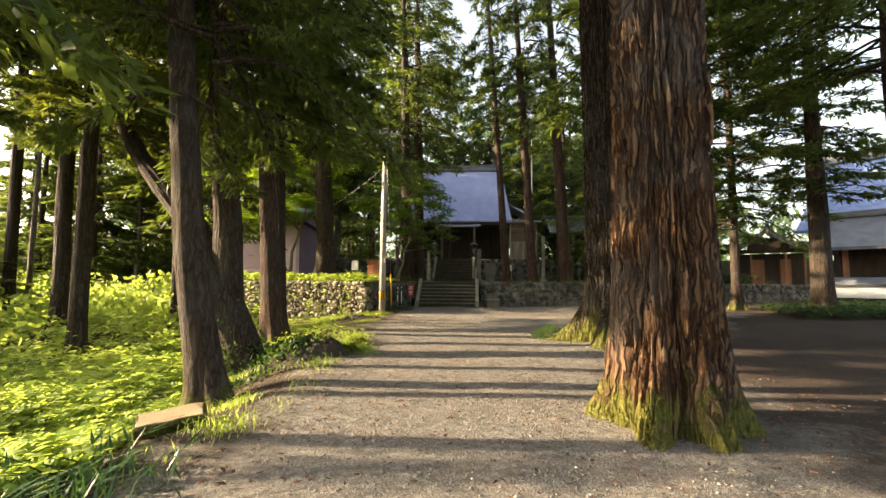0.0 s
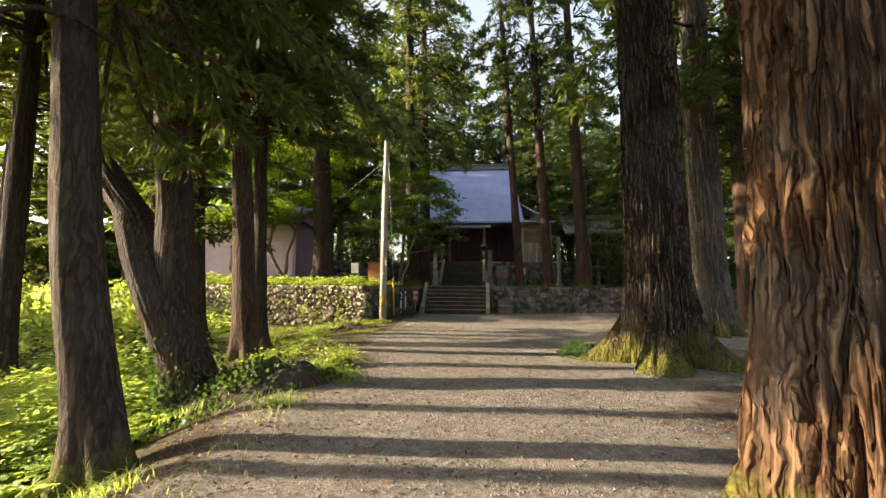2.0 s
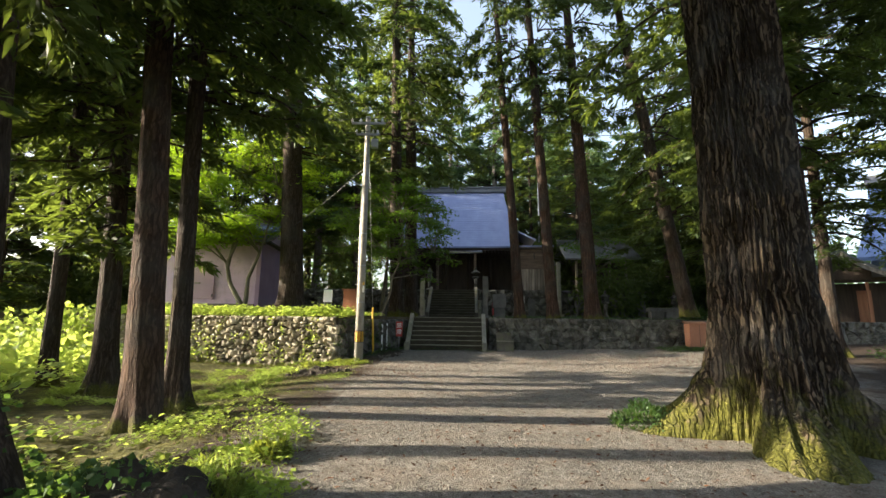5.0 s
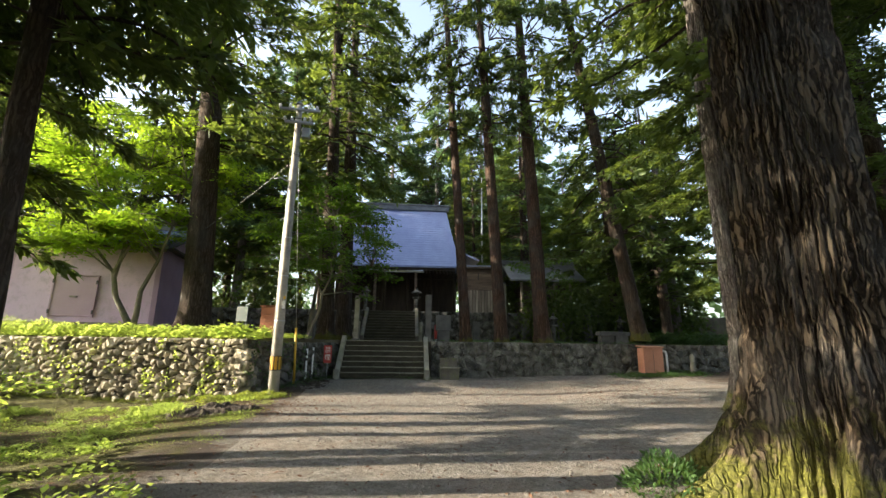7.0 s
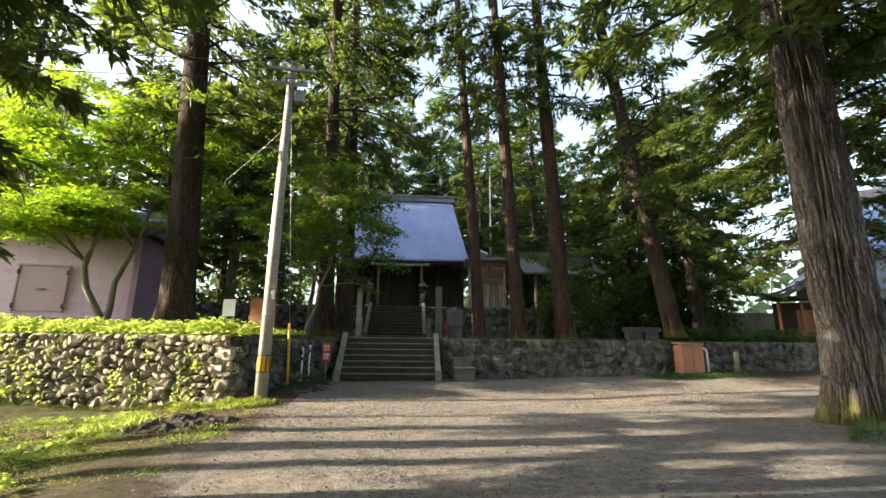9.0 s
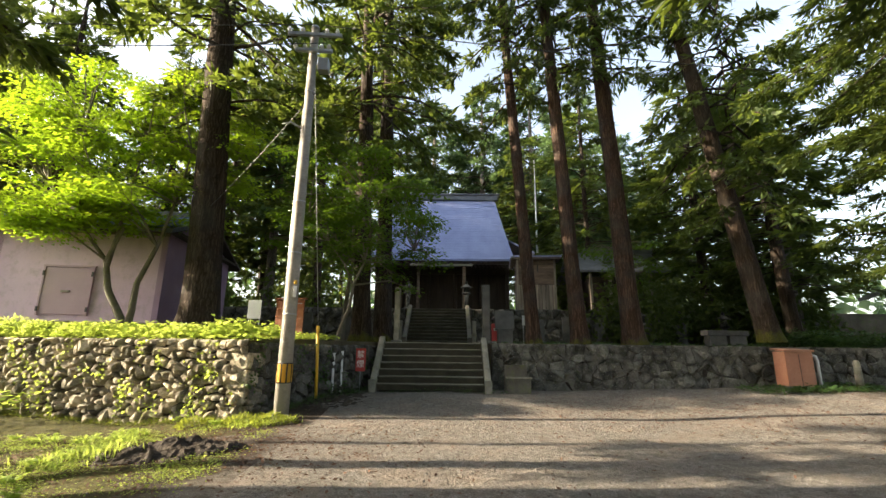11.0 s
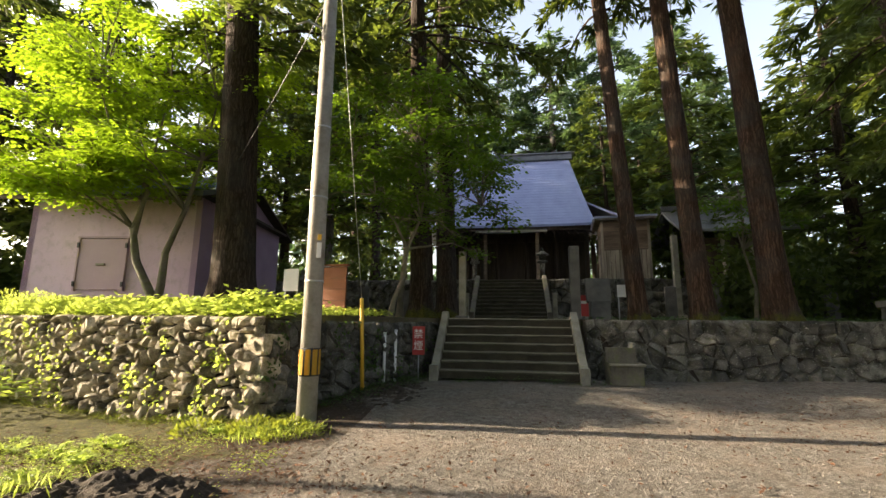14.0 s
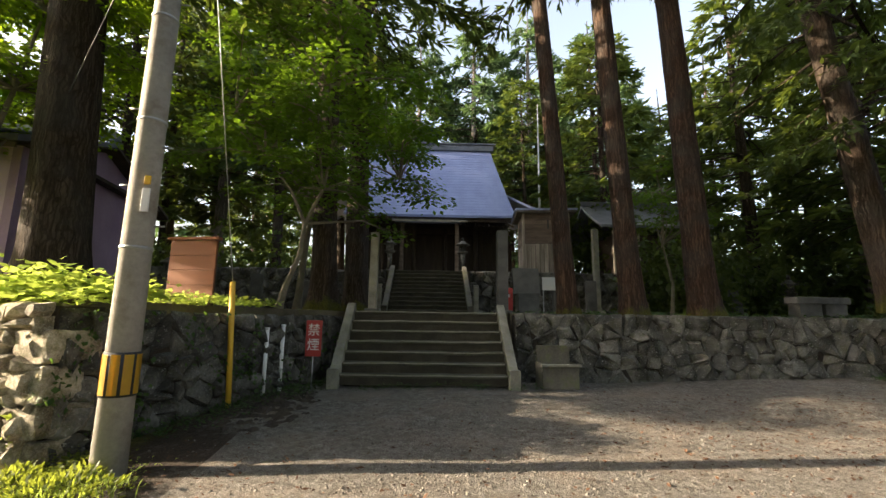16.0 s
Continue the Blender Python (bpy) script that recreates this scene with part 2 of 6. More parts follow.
CUT_WOOD = plain_mat("cut_wood", (0.20, 0.14, 0.075), (0.38, 0.28, 0.16), 9, 0.85, bumps=0.3)


def ground_mat():
    m, nt, b = mat("gravel_and_moss")
    v = coords(nt, world_space=True)
    x, y, z = separate(nt, v)
    fine = noise_tex(nt, v, 55, 6, 0.75)
    mid = noise_tex(nt, v, 9, 5, 0.65)
    broad = noise_tex(nt, v, 0.55, 4, 0.6)
    vo = node(nt, "TexVoronoi", Scale=85.0)
    wob = node(nt, "TexNoise", Scale=22.0, Detail=3.0)
    nt.links.new(v, wob.inputs["Vector"])
    mv = nt.nodes.new("ShaderNodeVectorMath")
    mv.operation = "MULTIPLY_ADD"
    mv.inputs[1].default_value = (0.05, 0.05, 0.05)
    nt.links.new(wob.outputs["Color"], mv.inputs[0])
    nt.links.new(v, mv.inputs[2])
    nt.links.new(mv.outputs[0], vo.inputs["Vector"])
    grit = ramp(nt, maths(nt, "ADD", maths(nt, "MULTIPLY", fine, 0.6), maths(nt, "MULTIPLY", mid, 0.4)), [(0.40, (0.15, 0.138, 0.122)), (0.5, (0.39, 0.365, 0.33)), (0.61, (0.66, 0.63, 0.58))])
    grit = mix(nt, ramp(nt, vo.outputs["Distance"], [(0.25, (0, 0, 0)), (0.7, (0.8, 0.8, 0.8))]), grit, (0.11, 0.10, 0.085))
    grit = mix(nt, ramp(nt, noise_tex(nt, v, 2.2, 6, 0.75), [(0.45, (0, 0, 0)), (0.68, (0.5, 0.5, 0.5))]), grit, (0.16, 0.14, 0.12))
    clod = noise_tex(nt, v, 5.5, 8, 0.72, 0.3)
    grit = mix(nt, ramp(nt, clod, [(0.34, (0.7, 0.7, 0.7)), (0.48, (0, 0, 0))]), grit, (0.14, 0.12, 0.10))
    grit = mix(nt, ramp(nt, noise_tex(nt, v, 0.9, 5, 0.65), [(0.48, (0, 0, 0)), (0.7, (0.45, 0.45, 0.45))]), grit, (0.38, 0.30, 0.24))
    duff = ramp(nt, noise_tex(nt, v, 26, 7, 0.8), [(0.3, (0.018, 0.012, 0.009)), (0.55, (0.055, 0.035, 0.024)), (0.75, (0.13, 0.082, 0.054))])
    moss = ramp(nt, maths(nt, "ADD", maths(nt, "MULTIPLY", noise_tex(nt, v, 34, 6, 0.75), 0.5), maths(nt, "MULTIPLY", noise_tex(nt, v, 4, 6, 0.75), 0.5)), [(0.36, (0.03, 0.028, 0.012)), (0.5, (0.085, 0.085, 0.02)), (0.62, (0.21, 0.195, 0.045))])
    # the driven way is bare gravel; litter and moss gather beside it
    edge = maths(nt, "SUBTRACT", maths(nt, "ABSOLUTE", maths(nt, "SUBTRACT", x, 0.4)), 1.5)
    side = maths(nt, "ADD", maths(nt, "MULTIPLY", edge, 0.35), maths(nt, "MULTIPLY", maths(nt, "SUBTRACT", broad, 0.5), 2.2))
    yard = maths(nt, "MULTIPLY", maths(nt, "SUBTRACT", y, 8.0), 0.3)
    open_yard = maths(nt, "MULTIPLY", maths(nt, "GREATER_THAN", x, -2.2), maths(nt, "MINIMUM", maths(nt, "MAXIMUM", yard, 0.0), 3.4))
    side = maths(nt, "SUBTRACT", side, open_yard)
    k_duff = ramp(nt, maths(nt, "ADD", side, maths(nt, "MULTIPLY", maths(nt, "SUBTRACT", mid, 0.5), 1.0)), [(0.25, (0, 0, 0)), (0.7, (0.9, 0.9, 0.9))])
    col = mix(nt, k_duff, grit, duff)
    left = maths(nt, "MULTIPLY", maths(nt, "SUBTRACT", -2.4, x), 0.55)
    k_moss = ramp(nt, maths(nt, "ADD", left, maths(nt, "MULTIPLY", maths(nt, "SUBTRACT", noise_tex(nt, v, 1.6, 5, 0.7), 0.5), 2.6)), [(0.3, (0, 0, 0)), (0.75, (0.85, 0.85, 0.85))])
    col = mix(nt, k_moss, col, moss)
    nt.links.new(col, b.inputs["Base Color"])
    b.inputs["Roughness"].default_value = 0.92
    b.inputs["Specular IOR Level"].default_value = 0.2
    bump(nt, b, maths(nt, "ADD", maths(nt, "MULTIPLY", fine, 0.8), maths(nt, "ADD", mid, maths(nt, "ADD", maths(nt, "MULTIPLY", clod, 3.0), maths(nt, "MULTIPLY", vo.outputs["Distance"], 0.5)))), 1.0, 0.05)
    return m


GROUND = ground_mat()
TERRACE = plain_mat("terrace_soil", (0.06, 0.05, 0.03), (0.16, 0.13, 0.085), 7, 0.95, bumps=0.7, dist=0.03, stain=(0.10, 0.13, 0.03))
rnd = random.Random(7)
rng = np.random.default_rng(11)


# ---- builders ----
def thing(name, label="", category="", at=None, group="", kind=""):
    ob = new(name)
    ob.empty_display_size = 0.2
    if at is not None:
        ob.matrix_world = at if isinstance(at, Matrix) else Matrix.Translation(at)
    return tagged(ob, label, category, group, kind)


def part(name, bm, material, parent=None, label="", smooth=False):
    """Links a bmesh (or a mesh) as one object under its thing."""
    if isinstance(bm, bmesh.types.BMesh):
        me = bpy.data.meshes.new(name)
        bm.to_mesh(me)
        bm.free()
    else:
        me = bm
    if material and not me.materials:
        me.materials.append(material)
    if smooth:
        me.polygons.foreach_set("use_smooth", [True] * len(me.polygons))
    ob = new(name, me)
    if parent:
        ob.parent = parent
    if label:
        ob["label"] = label
    return ob


def again(name, me, parent, m):
    """One more piece on mesh data that is shared."""
    ob = new(name, me)
    ob.parent = parent
    ob.matrix_basis = m
    return ob


def mesh_from(name, verts, faces, material=None, smooth=False):
    me = bpy.data.meshes.new(name)
    me.from_pydata(verts.tolist() if isinstance(verts, np.ndarray) else verts, [], faces.tolist() if isinstance(faces, np.ndarray) else faces)
    if material:
        me.materials.append(material)
    if smooth:
        me.polygons.foreach_set("use_smooth", [True] * len(me.polygons))
    return me


def box(sx, sy, sz, at=(0, 0, 0), bevel=0.0, bm=None, turn=None, seg=2):
    """A box centred on at in x and y, standing on at's z."""
    b = bmesh.new()
    bmesh.ops.create_cube(b, size=1.0)
    bmesh.ops.scale(b, vec=(sx, sy, sz), verts=b.verts)
    if bevel:
        bmesh.ops.bevel(b, geom=b.edges[:], offset=bevel, segments=seg, affect="EDGES", profile=0.6)
    bmesh.ops.translate(b, vec=(0, 0, sz / 2), verts=b.verts)
    if turn is not None:
        bmesh.ops.transform(b, matrix=turn, verts=b.verts)
    bmesh.ops.translate(b, vec=at, verts=b.verts)
    return joined(b, bm)


def joined(b, bm):
    if bm is None:
        return b
    me = bpy.data.meshes.new("tmp")
    b.to_mesh(me)
    b.free()
    bm.from_mesh(me)
    bpy.data.meshes.remove(me)
    return bm


def rough(bm, amount, scale=3.0):
    for v in bm.verts:
        v.co += noise.noise_vector(v.co * scale) * amount
    return bm


def tube(points, radii, seg=10, caps=True):
    """A tapered tube along points; radii one or many."""
    pts = [Vector(p) for p in points]
    if not hasattr(radii, "__len__"):
        radii = [radii] * len(pts)
    verts, faces = [], []
    ref = Vector((0.13, 0.97, 0.21))
    for i, p in enumerate(pts):
        d = (pts[min(i + 1, len(pts) - 1)] - pts[max(i - 1, 0)]).normalized()
        u = d.cross(ref).normalized()
        w = d.cross(u)
        for k in range(seg):
            a = 2 * math.pi * k / seg
            verts.append(p + (u * math.cos(a) + w * math.sin(a)) * radii[i])
    for i in range(len(pts) - 1):
        for k in range(seg):
            a, b = i * seg + k, i * seg + (k + 1) % seg
            faces.append((a, a + seg, b + seg, b))
    if caps:
        faces.append(tuple(range(seg)))
        faces.append(tuple(reversed(range((len(pts) - 1) * seg, len(pts) * seg))))
    return [tuple(v) for v in verts], faces


def tube_mesh(name, points, radii, material, seg=10):
    v, f = tube(points, radii, seg)
    return mesh_from(name, v, f, material, True)


def many_tubes(name, items, material, seg=6):
    verts, faces = [], []
    for pts, rad in items:
        v, f = tube(pts, rad, seg, False)
        o = len(verts)
        verts += v
        faces += [tuple(i + o for i in q) for q in f]
    return mesh_from(name, verts, faces, material, True)


def kites(name, base, way, side, length, width, material, fold=0.0):
    """Leaf blades: each a folded kite from base along way; arrays of n."""
    n = len(base)
    way = way / np.maximum(np.linalg.norm(way, axis=1, keepdims=True), 1e-6)
    side = side - way * np.sum(side * way, axis=1, keepdims=True)
    side = side / np.maximum(np.linalg.norm(side, axis=1, keepdims=True), 1e-6)
    up = np.cross(way, side)
    L, W = np.reshape(length, (-1, 1)) * np.ones((n, 1)), np.reshape(width, (-1, 1)) * np.ones((n, 1))
    v = np.empty((n, 4, 3))
    v[:, 0] = base
    v[:, 1] = base + way * L * 0.45 + side * W * 0.5 + up * fold * W
    v[:, 2] = base + way * L
    v[:, 3] = base + way * L * 0.45 - side * W * 0.5 + up * fold * W
    f = np.arange(n * 4).reshape(n, 4)
    me = bpy.data.meshes.new(name)
    me.vertices.add(n * 4)
    me.vertices.foreach_set("co", v.reshape(-1))
    me.loops.add(n * 4)
    me.loops.foreach_set("vertex_index", f.reshape(-1).astype(np.int32))
    me.polygons.add(n)
    me.polygons.foreach_set("loop_start", (np.arange(n) * 4).astype(np.int32))
    me.update(calc_edges=True)
    me.materials.append(material)
    return me


def unit(n):
    v = rng.normal(size=(n, 3))
    return v / np.linalg.norm(v, axis=1, keepdims=True)


# ---- the lie of the land ----
def smooth(a, b, x):
    k = min(max((x - a) / (b - a), 0.0), 1.0)
    return k * k * (3 - 2 * k)


def way_edge(y):
    """x of the left edge of the gravel way."""
    return -1.9 - 1.0 * smooth(9.5, 13.5, y) + 0.5 * smooth(16, 20, y) + 0.15 * math.sin(y * 1.3)


def lie(x, y):
    z = -0.06 * smooth(2, 9, y) + 0.06 * smooth(14, 20, y) + 0.13 * smooth(21.5, 25.5, y)
    z += 0.034 * min(max(x - 4.5, 0), 20) * smooth(10, 24, y)
    e = way_edge(y)
    yard = smooth(13.5, 18, y)
    z -= (1 - yard) * (0.8 - 0.5 * smooth(9.5, 13, y)) * smooth(0.2, 3.0, e - x)
    z -= yard * 0.40 * smooth(2.2, 7.5, -x)
    z += 0.035 * noise.noise(Vector((x * 0.5, y * 0.5, 0))) + 0.012 * noise.noise(Vector((x * 2.1, y * 2.1, 3)))
    return z


def make_ground():
    xs = np.unique(np.concatenate([np.linspace(-14, 16, 151), np.linspace(-40, 40, 81), [-3000, -800, -200, -90, 90, 200, 800, 3000]]))
    ys = np.unique(np.concatenate([np.linspace(-4, 28, 161), np.linspace(-30, 75, 90), [-3000, -800, -200, -80, 130, 250, 800, 3000]]))
    verts = [(x, y, lie(max(min(x, 40), -40), y)) for y in ys for x in xs]
    w = len(xs)
    faces = [(j * w + i, j * w + i + 1, (j + 1) * w + i + 1, (j + 1) * w + i) for j in range(len(ys) - 1) for i in range(w - 1)]
    tagged(part("ground", mesh_from("ground", verts, faces, GROUND, True), None), "pale gravel way with mossy, littered soil beside it", "ground", kind="structure")


make_ground()
# the temple's own axes: origin at the foot of the stairs, y up the approach
S = pose(0.25, 25.75, 0, 0, 0, -4.3)
T1, T2 = 1.62, 3.5  # heights of the two terraces


def clip_poly(poly, px, py, qx, qy):
    """The part of poly nearer to p than to q."""
    mx, my, nx, ny = (px + qx) / 2, (py + qy) / 2, qx - px, qy - py
    out = []
    for i in range(len(poly)):
        a, b = poly[i], poly[(i + 1) % len(poly)]
        da, db = (a[0] - mx) * nx + (a[1] - my) * ny, (b[0] - mx) * nx + (b[1] - my) * ny
        if da <= 0:
            out.append(a)
        if (da < 0) != (db < 0) and da != db:
            k = da / (da - db)
            out.append((a[0] + (b[0] - a[0]) * k, a[1] + (b[1] - a[1]) * k))
    return out


def rubble(length, height, size, seed):
    """Polygons of a rubble wall's stones, in its face's plane."""
    r = random.Random(seed)
    nx, nz = max(1, round(length / (size * 1.15))), max(1, round(height / (size * 0.85)))
    pts = []
    for j in range(nz):
        for i in range(nx + 1):
            pts.append(((i + 0.5 * (j % 2) - 0.25 + r.uniform(-0.45, 0.45)) * length / nx, (j + 0.5 + r.uniform(-0.42, 0.42)) * height / nz))
    # some stones are far larger than the rest, others fill the gaps
    n = len(pts)
    pts = [p for p in pts if r.random() > 0.24] + [(r.uniform(0, length), r.uniform(0, height)) for _ in range(n // 4)]
    cells = []
    for i, p in enumerate(pts):
        poly = [(0, 0), (length, 0), (length, height), (0, height)]
        for j, q in enumerate(pts):
            if i != j and abs(q[0] - p[0]) < size * 4.5 and abs(q[1] - p[1]) < size * 4.5:
                poly = clip_poly(poly, *p, *q)
                if len(poly) < 3:
                    break
        if len(poly) >= 3:
            cells.append(poly)
    return cells


def stone_mesh(poly, gap, depth, material, r):
    cx, cz = sum(p[0] for p in poly) / len(poly), sum(p[1] for p in poly) / len(poly)
    rad = max(math.hypot(p[0] - cx, p[1] - cz) for p in poly)
    k0 = max(0.5, 1 - gap / rad * 1.6)
    n = len(poly)
    verts, faces = [], []
    tx, tz = r.uniform(-0.5, 0.5), r.uniform(-0.4, 0.4)
    d = depth * r.uniform(0.55, 1.25)
    for s, h in ((k0, 0.0), (k0 * 0.97, 0.42), (k0 * 0.70, 0.93)):
        for p in poly:
            x, z = (p[0] - cx) * s, (p[1] - cz) * s
            j = 0.085 * rad
            verts.append((x + r.uniform(-j, j), -h * d + (x * tx + z * tz) * h + r.uniform(-j, j) * h, z + r.uniform(-j, j)))
    for ring in range(2):
        for i in range(n):
            a, b = ring * n + i, ring * n + (i + 1) % n
            faces.append((a, b, b + n, a + n))
    verts.append((r.uniform(-0.15, 0.15) * rad, -d * r.uniform(0.95, 1.25), r.uniform(-0.15, 0.15) * rad))
    for i in range(n):
        faces.append((2 * n + i, 2 * n + (i + 1) % n, 3 * n))
    return mesh_from("stone", verts, faces, material, False), (cx, cz)


def stone_wall(name, label, a, b, z0, z1, size, depth, material, seed, parts_from=0.0, parts_to=1e9, thick=0.5, gap=0.011):
    """A dry stone retaining wall whose face runs from a to b (the face looks to the right of that line)."""
    a, b = Vector((*a, 0)), Vector((*b, 0))
    d = (b - a)
    L = d.length
    ang = math.degrees(math.atan2(d.y, d.x))
    m = pose(a.x, a.y, z0, 0, 0, ang)
    top = thing(name, label, "wall", m, kind="structure")
    part("backing", box(L, thick, z1 - z0 - 0.05, (L / 2, thick / 2 + 0.02, 0)), SOIL, top)
    r = random.Random(seed)
    rest_v, rest_f = [], []
    for poly in rubble(L, z1 - z0, size, seed):
        me, (cx, cz) = stone_mesh(poly, gap, depth, material, r)
        if parts_from <= cx <= parts_to:
            again("stone", me, top, Matrix.Translation((cx, 0, cz)))
        else:
            o = len(rest_v)
            rest_v += [(v.co.x + cx, v.co.y, v.co.z + cz) for v in me.vertices]
            rest_f += [tuple(i + o for i in f.vertices) for f in me.polygons]
            bpy.data.meshes.remove(me)
    if rest_v:
        tagged(part("far_stones", mesh_from("far_stones", rest_v, rest_f, material), None, top), kind="stuff")
    return top


def terrace(name, outline, z0, z1, label):
    bm = bmesh.new()
    f = bm.faces.new([bm.verts.new((x, y, z1)) for x, y in outline])
    g = bmesh.ops.extrude_face_region(bm, geom=[f])
    bmesh.ops.translate(bm, vec=(0, 0, z0 - z1), verts=[v for v in g["geom"] if isinstance(v, bmesh.types.BMVert)])
    bmesh.ops.recalc_face_normals(bm, faces=bm.faces)
    return tagged(part(name, bm, TERRACE), label, "ground", kind="structure")


def sp(x, y):
    v = S @ Vector((x, y, 0))
    return (v.x, v.y)


CORNER = (-3.9, 22.02)
LEFT_END = (-16.5, 26.4)
SIDE_END = sp(-1.95, 1.6)
# terraces keep a little behind the wall faces
terrace("terrace_1", [(-3.95, 22.6), (-3.55, 24.4), sp(-1.95, 1.75), sp(1.95, 1.75), sp(1.95, 1.35), sp(24, 1.35), sp(40, 60), sp(-40, 60), (-26, 30), (-16.5, 26.8)], -0.6, T1, "mossy soil of the lower terrace")
terrace("terrace_2", [sp(-30, 9.7), sp(-1.6, 9.7), sp(1.6, 9.7), sp(38, 9.7), sp(38, 55), sp(-30, 55)], 1.0, T2, "bare soil of the upper terrace")


# ---- trees ----
def trunk_mesh(name, pts, rad, material, seg=28, rings=30, ridge=0.05, strips=9.0, flare=0.6, flare_h=0.5, lobes=6, seed=0, crack=False):
    """A trunk through pts (base first) with fluted bark and a root flare."""
    pts = [Vector(p) for p in pts]
    lens = [0.0]
    for a, b in zip(pts, pts[1:]):
        lens.append(lens[-1] + (b - a).length)
    tot = lens[-1]
    verts, faces = [], []
    ph = seed * 1.7
    # rings closer together near the base
    for i in range(rings + 1):
        s = tot * (i / rings) ** 1.7
        k = max(j for j in range(len(lens) - 1) if lens[j] <= s + 1e-9)
        u = (s - lens[k]) / (lens[k + 1] - lens[k])
        p = pts[k].lerp(pts[k + 1], u)
        r = rad[k] + (rad[k + 1] - rad[k]) * u
        for j in range(seg):
            a = 2 * math.pi * j / seg
            c, q = math.cos(a), math.sin(a)
            f = noise.noise(Vector((c * strips * 0.5 + ph, q * strips * 0.5, s * 0.35)))
            f2 = noise.noise(Vector((c * strips * 1.3 + ph, q * strips * 1.3, s * 0.6 + 5)))
            lump = noise.noise(Vector((c * 1.2 + ph, q * 1.2, s * 0.25)))
            if crack:
                # flat plates parted by narrow dark cracks that fork and wander
                w = 0.5 * noise.noise(Vector((c * 2.5, q * 2.5, s * 1.7 + ph)))
                f = noise.noise(Vector((c * strips * 0.5 + ph + w, q * strips * 0.5 - w, s * 0.55)))
                f2 = noise.noise(Vector((c * strips * 0.95 + ph - w, q * strips * 0.95 + w, s * 1.1 + 5)))
                f3 = noise.noise(Vector((c * strips * 2.2, q * strips * 2.2, s * 2.5)))
                rr = r * (1 + 0.10 * lump) + ridge * (0.22 * f2 + 0.20 * f3 - 0.95 * math.exp(-(f / 0.12) ** 2) - 0.6 * math.exp(-(f2 / 0.10) ** 2))
            else:
                rr = r * (1 + 0.10 * lump) + ridge * (abs(f) * 1.6 - 0.35 + 0.5 * f2)
            root = 0.55 + 0.45 * math.sin(lobes * a + ph + 1.3 * math.sin(a * 2 + ph)) + 0.35 * noise.noise(Vector((c * 1.5, q * 1.5, ph)))
            rr += flare * math.exp(-max(s, 0) / flare_h) * max(root, 0.05)
            verts.append((p.x + c * rr, p.y + q * rr, p.z + 0.0))
    for i in range(rings):
        for j in range(seg):
            a, b = i * seg + j, i * seg + (j + 1) % seg
            faces.append((a, b, b + seg, a + seg))
    faces.append(tuple(range(rings * seg, (rings + 1) * seg)))
    return mesh_from(name, verts, faces, material, True)


def cedar_crown(z0, z1, reach, branches, seed, leaf, droop=0.35, dense=1.0, big=1.0):
    """Needle sprays and limbs of a conifer crown about the z axis."""
    r = random.Random(seed)
    g = np.random.default_rng(seed)
    limbs, B, W, Sd, Ls, Ws = [], [], [], [], [], []
    for i in range(branches):
        k = (i + r.random()) / branches
        z = z0 + (z1 - z0) * k
        L = reach * (1.0 - 0.78 * k ** 1.6) * r.uniform(0.55, 1.15)
        if k < 0.15:
            L *= r.uniform(0.5, 0.95)
        a = r.uniform(0, 2 * math.pi)
        rise = r.uniform(-0.15, 0.25) + 0.25 * k
        d = np.array([math.cos(a), math.sin(a)])
        bend = r.uniform(-0.5, 0.5)
        line = []
        for s in np.linspace(0, 1, 7):
            q = a + bend * s
            line.append((math.cos(q) * L * s, math.sin(q) * L * s, z + L * (rise * s - droop * s * s * 1.1 + 0.06 * math.sin(5 * s + i))))
        limbs.append((line, [0.018 + 0.012 * L * (1 - s) for s in np.linspace(0, 1, 7)]))
        n = int(11.5 * L * dense) + 4
        ts = 0.22 + 0.8 * np.sqrt(g.random(n))
        ts = np.minimum(ts, 1.0)
        P = np.stack([np.interp(ts, np.linspace(0, 1, 7), [p[c] for p in line]) for c in range(3)], 1)
        for p, t in zip(P, ts):
            q = a + bend * t + r.choice((-1, 1)) * r.uniform(0.25, 1.3)
            ln = (0.35 + 0.45 * r.random()) * (1.15 - 0.5 * t)
            m = r.randint(4, 6)
            o = g.normal(size=(m, 3)) * 0.05
            base = p + o + np.outer(g.random(m) * ln, [math.cos(q), math.sin(q), -0.35])
            wd = np.array([math.cos(q), math.sin(q), -0.45]) + g.normal(size=(m, 3)) * 0.42
            B.append(base)
            W.append(wd)
            Sd.append(g.normal(size=(m, 3)) * 0.6 + np.array([-math.sin(q), math.cos(q), 0.2]))
            Ls.append((0.20 + 0.26 * g.random(m)) * big)
            Ws.append((0.055 + 0.08 * g.random(m)) * big)
    crown = kites("crown", np.concatenate(B), np.concatenate(W), np.concatenate(Sd), np.concatenate(Ls), np.concatenate(Ws), leaf, 0.12)
    return crown, many_tubes("branchwork", limbs, BARK_DARK, 3)


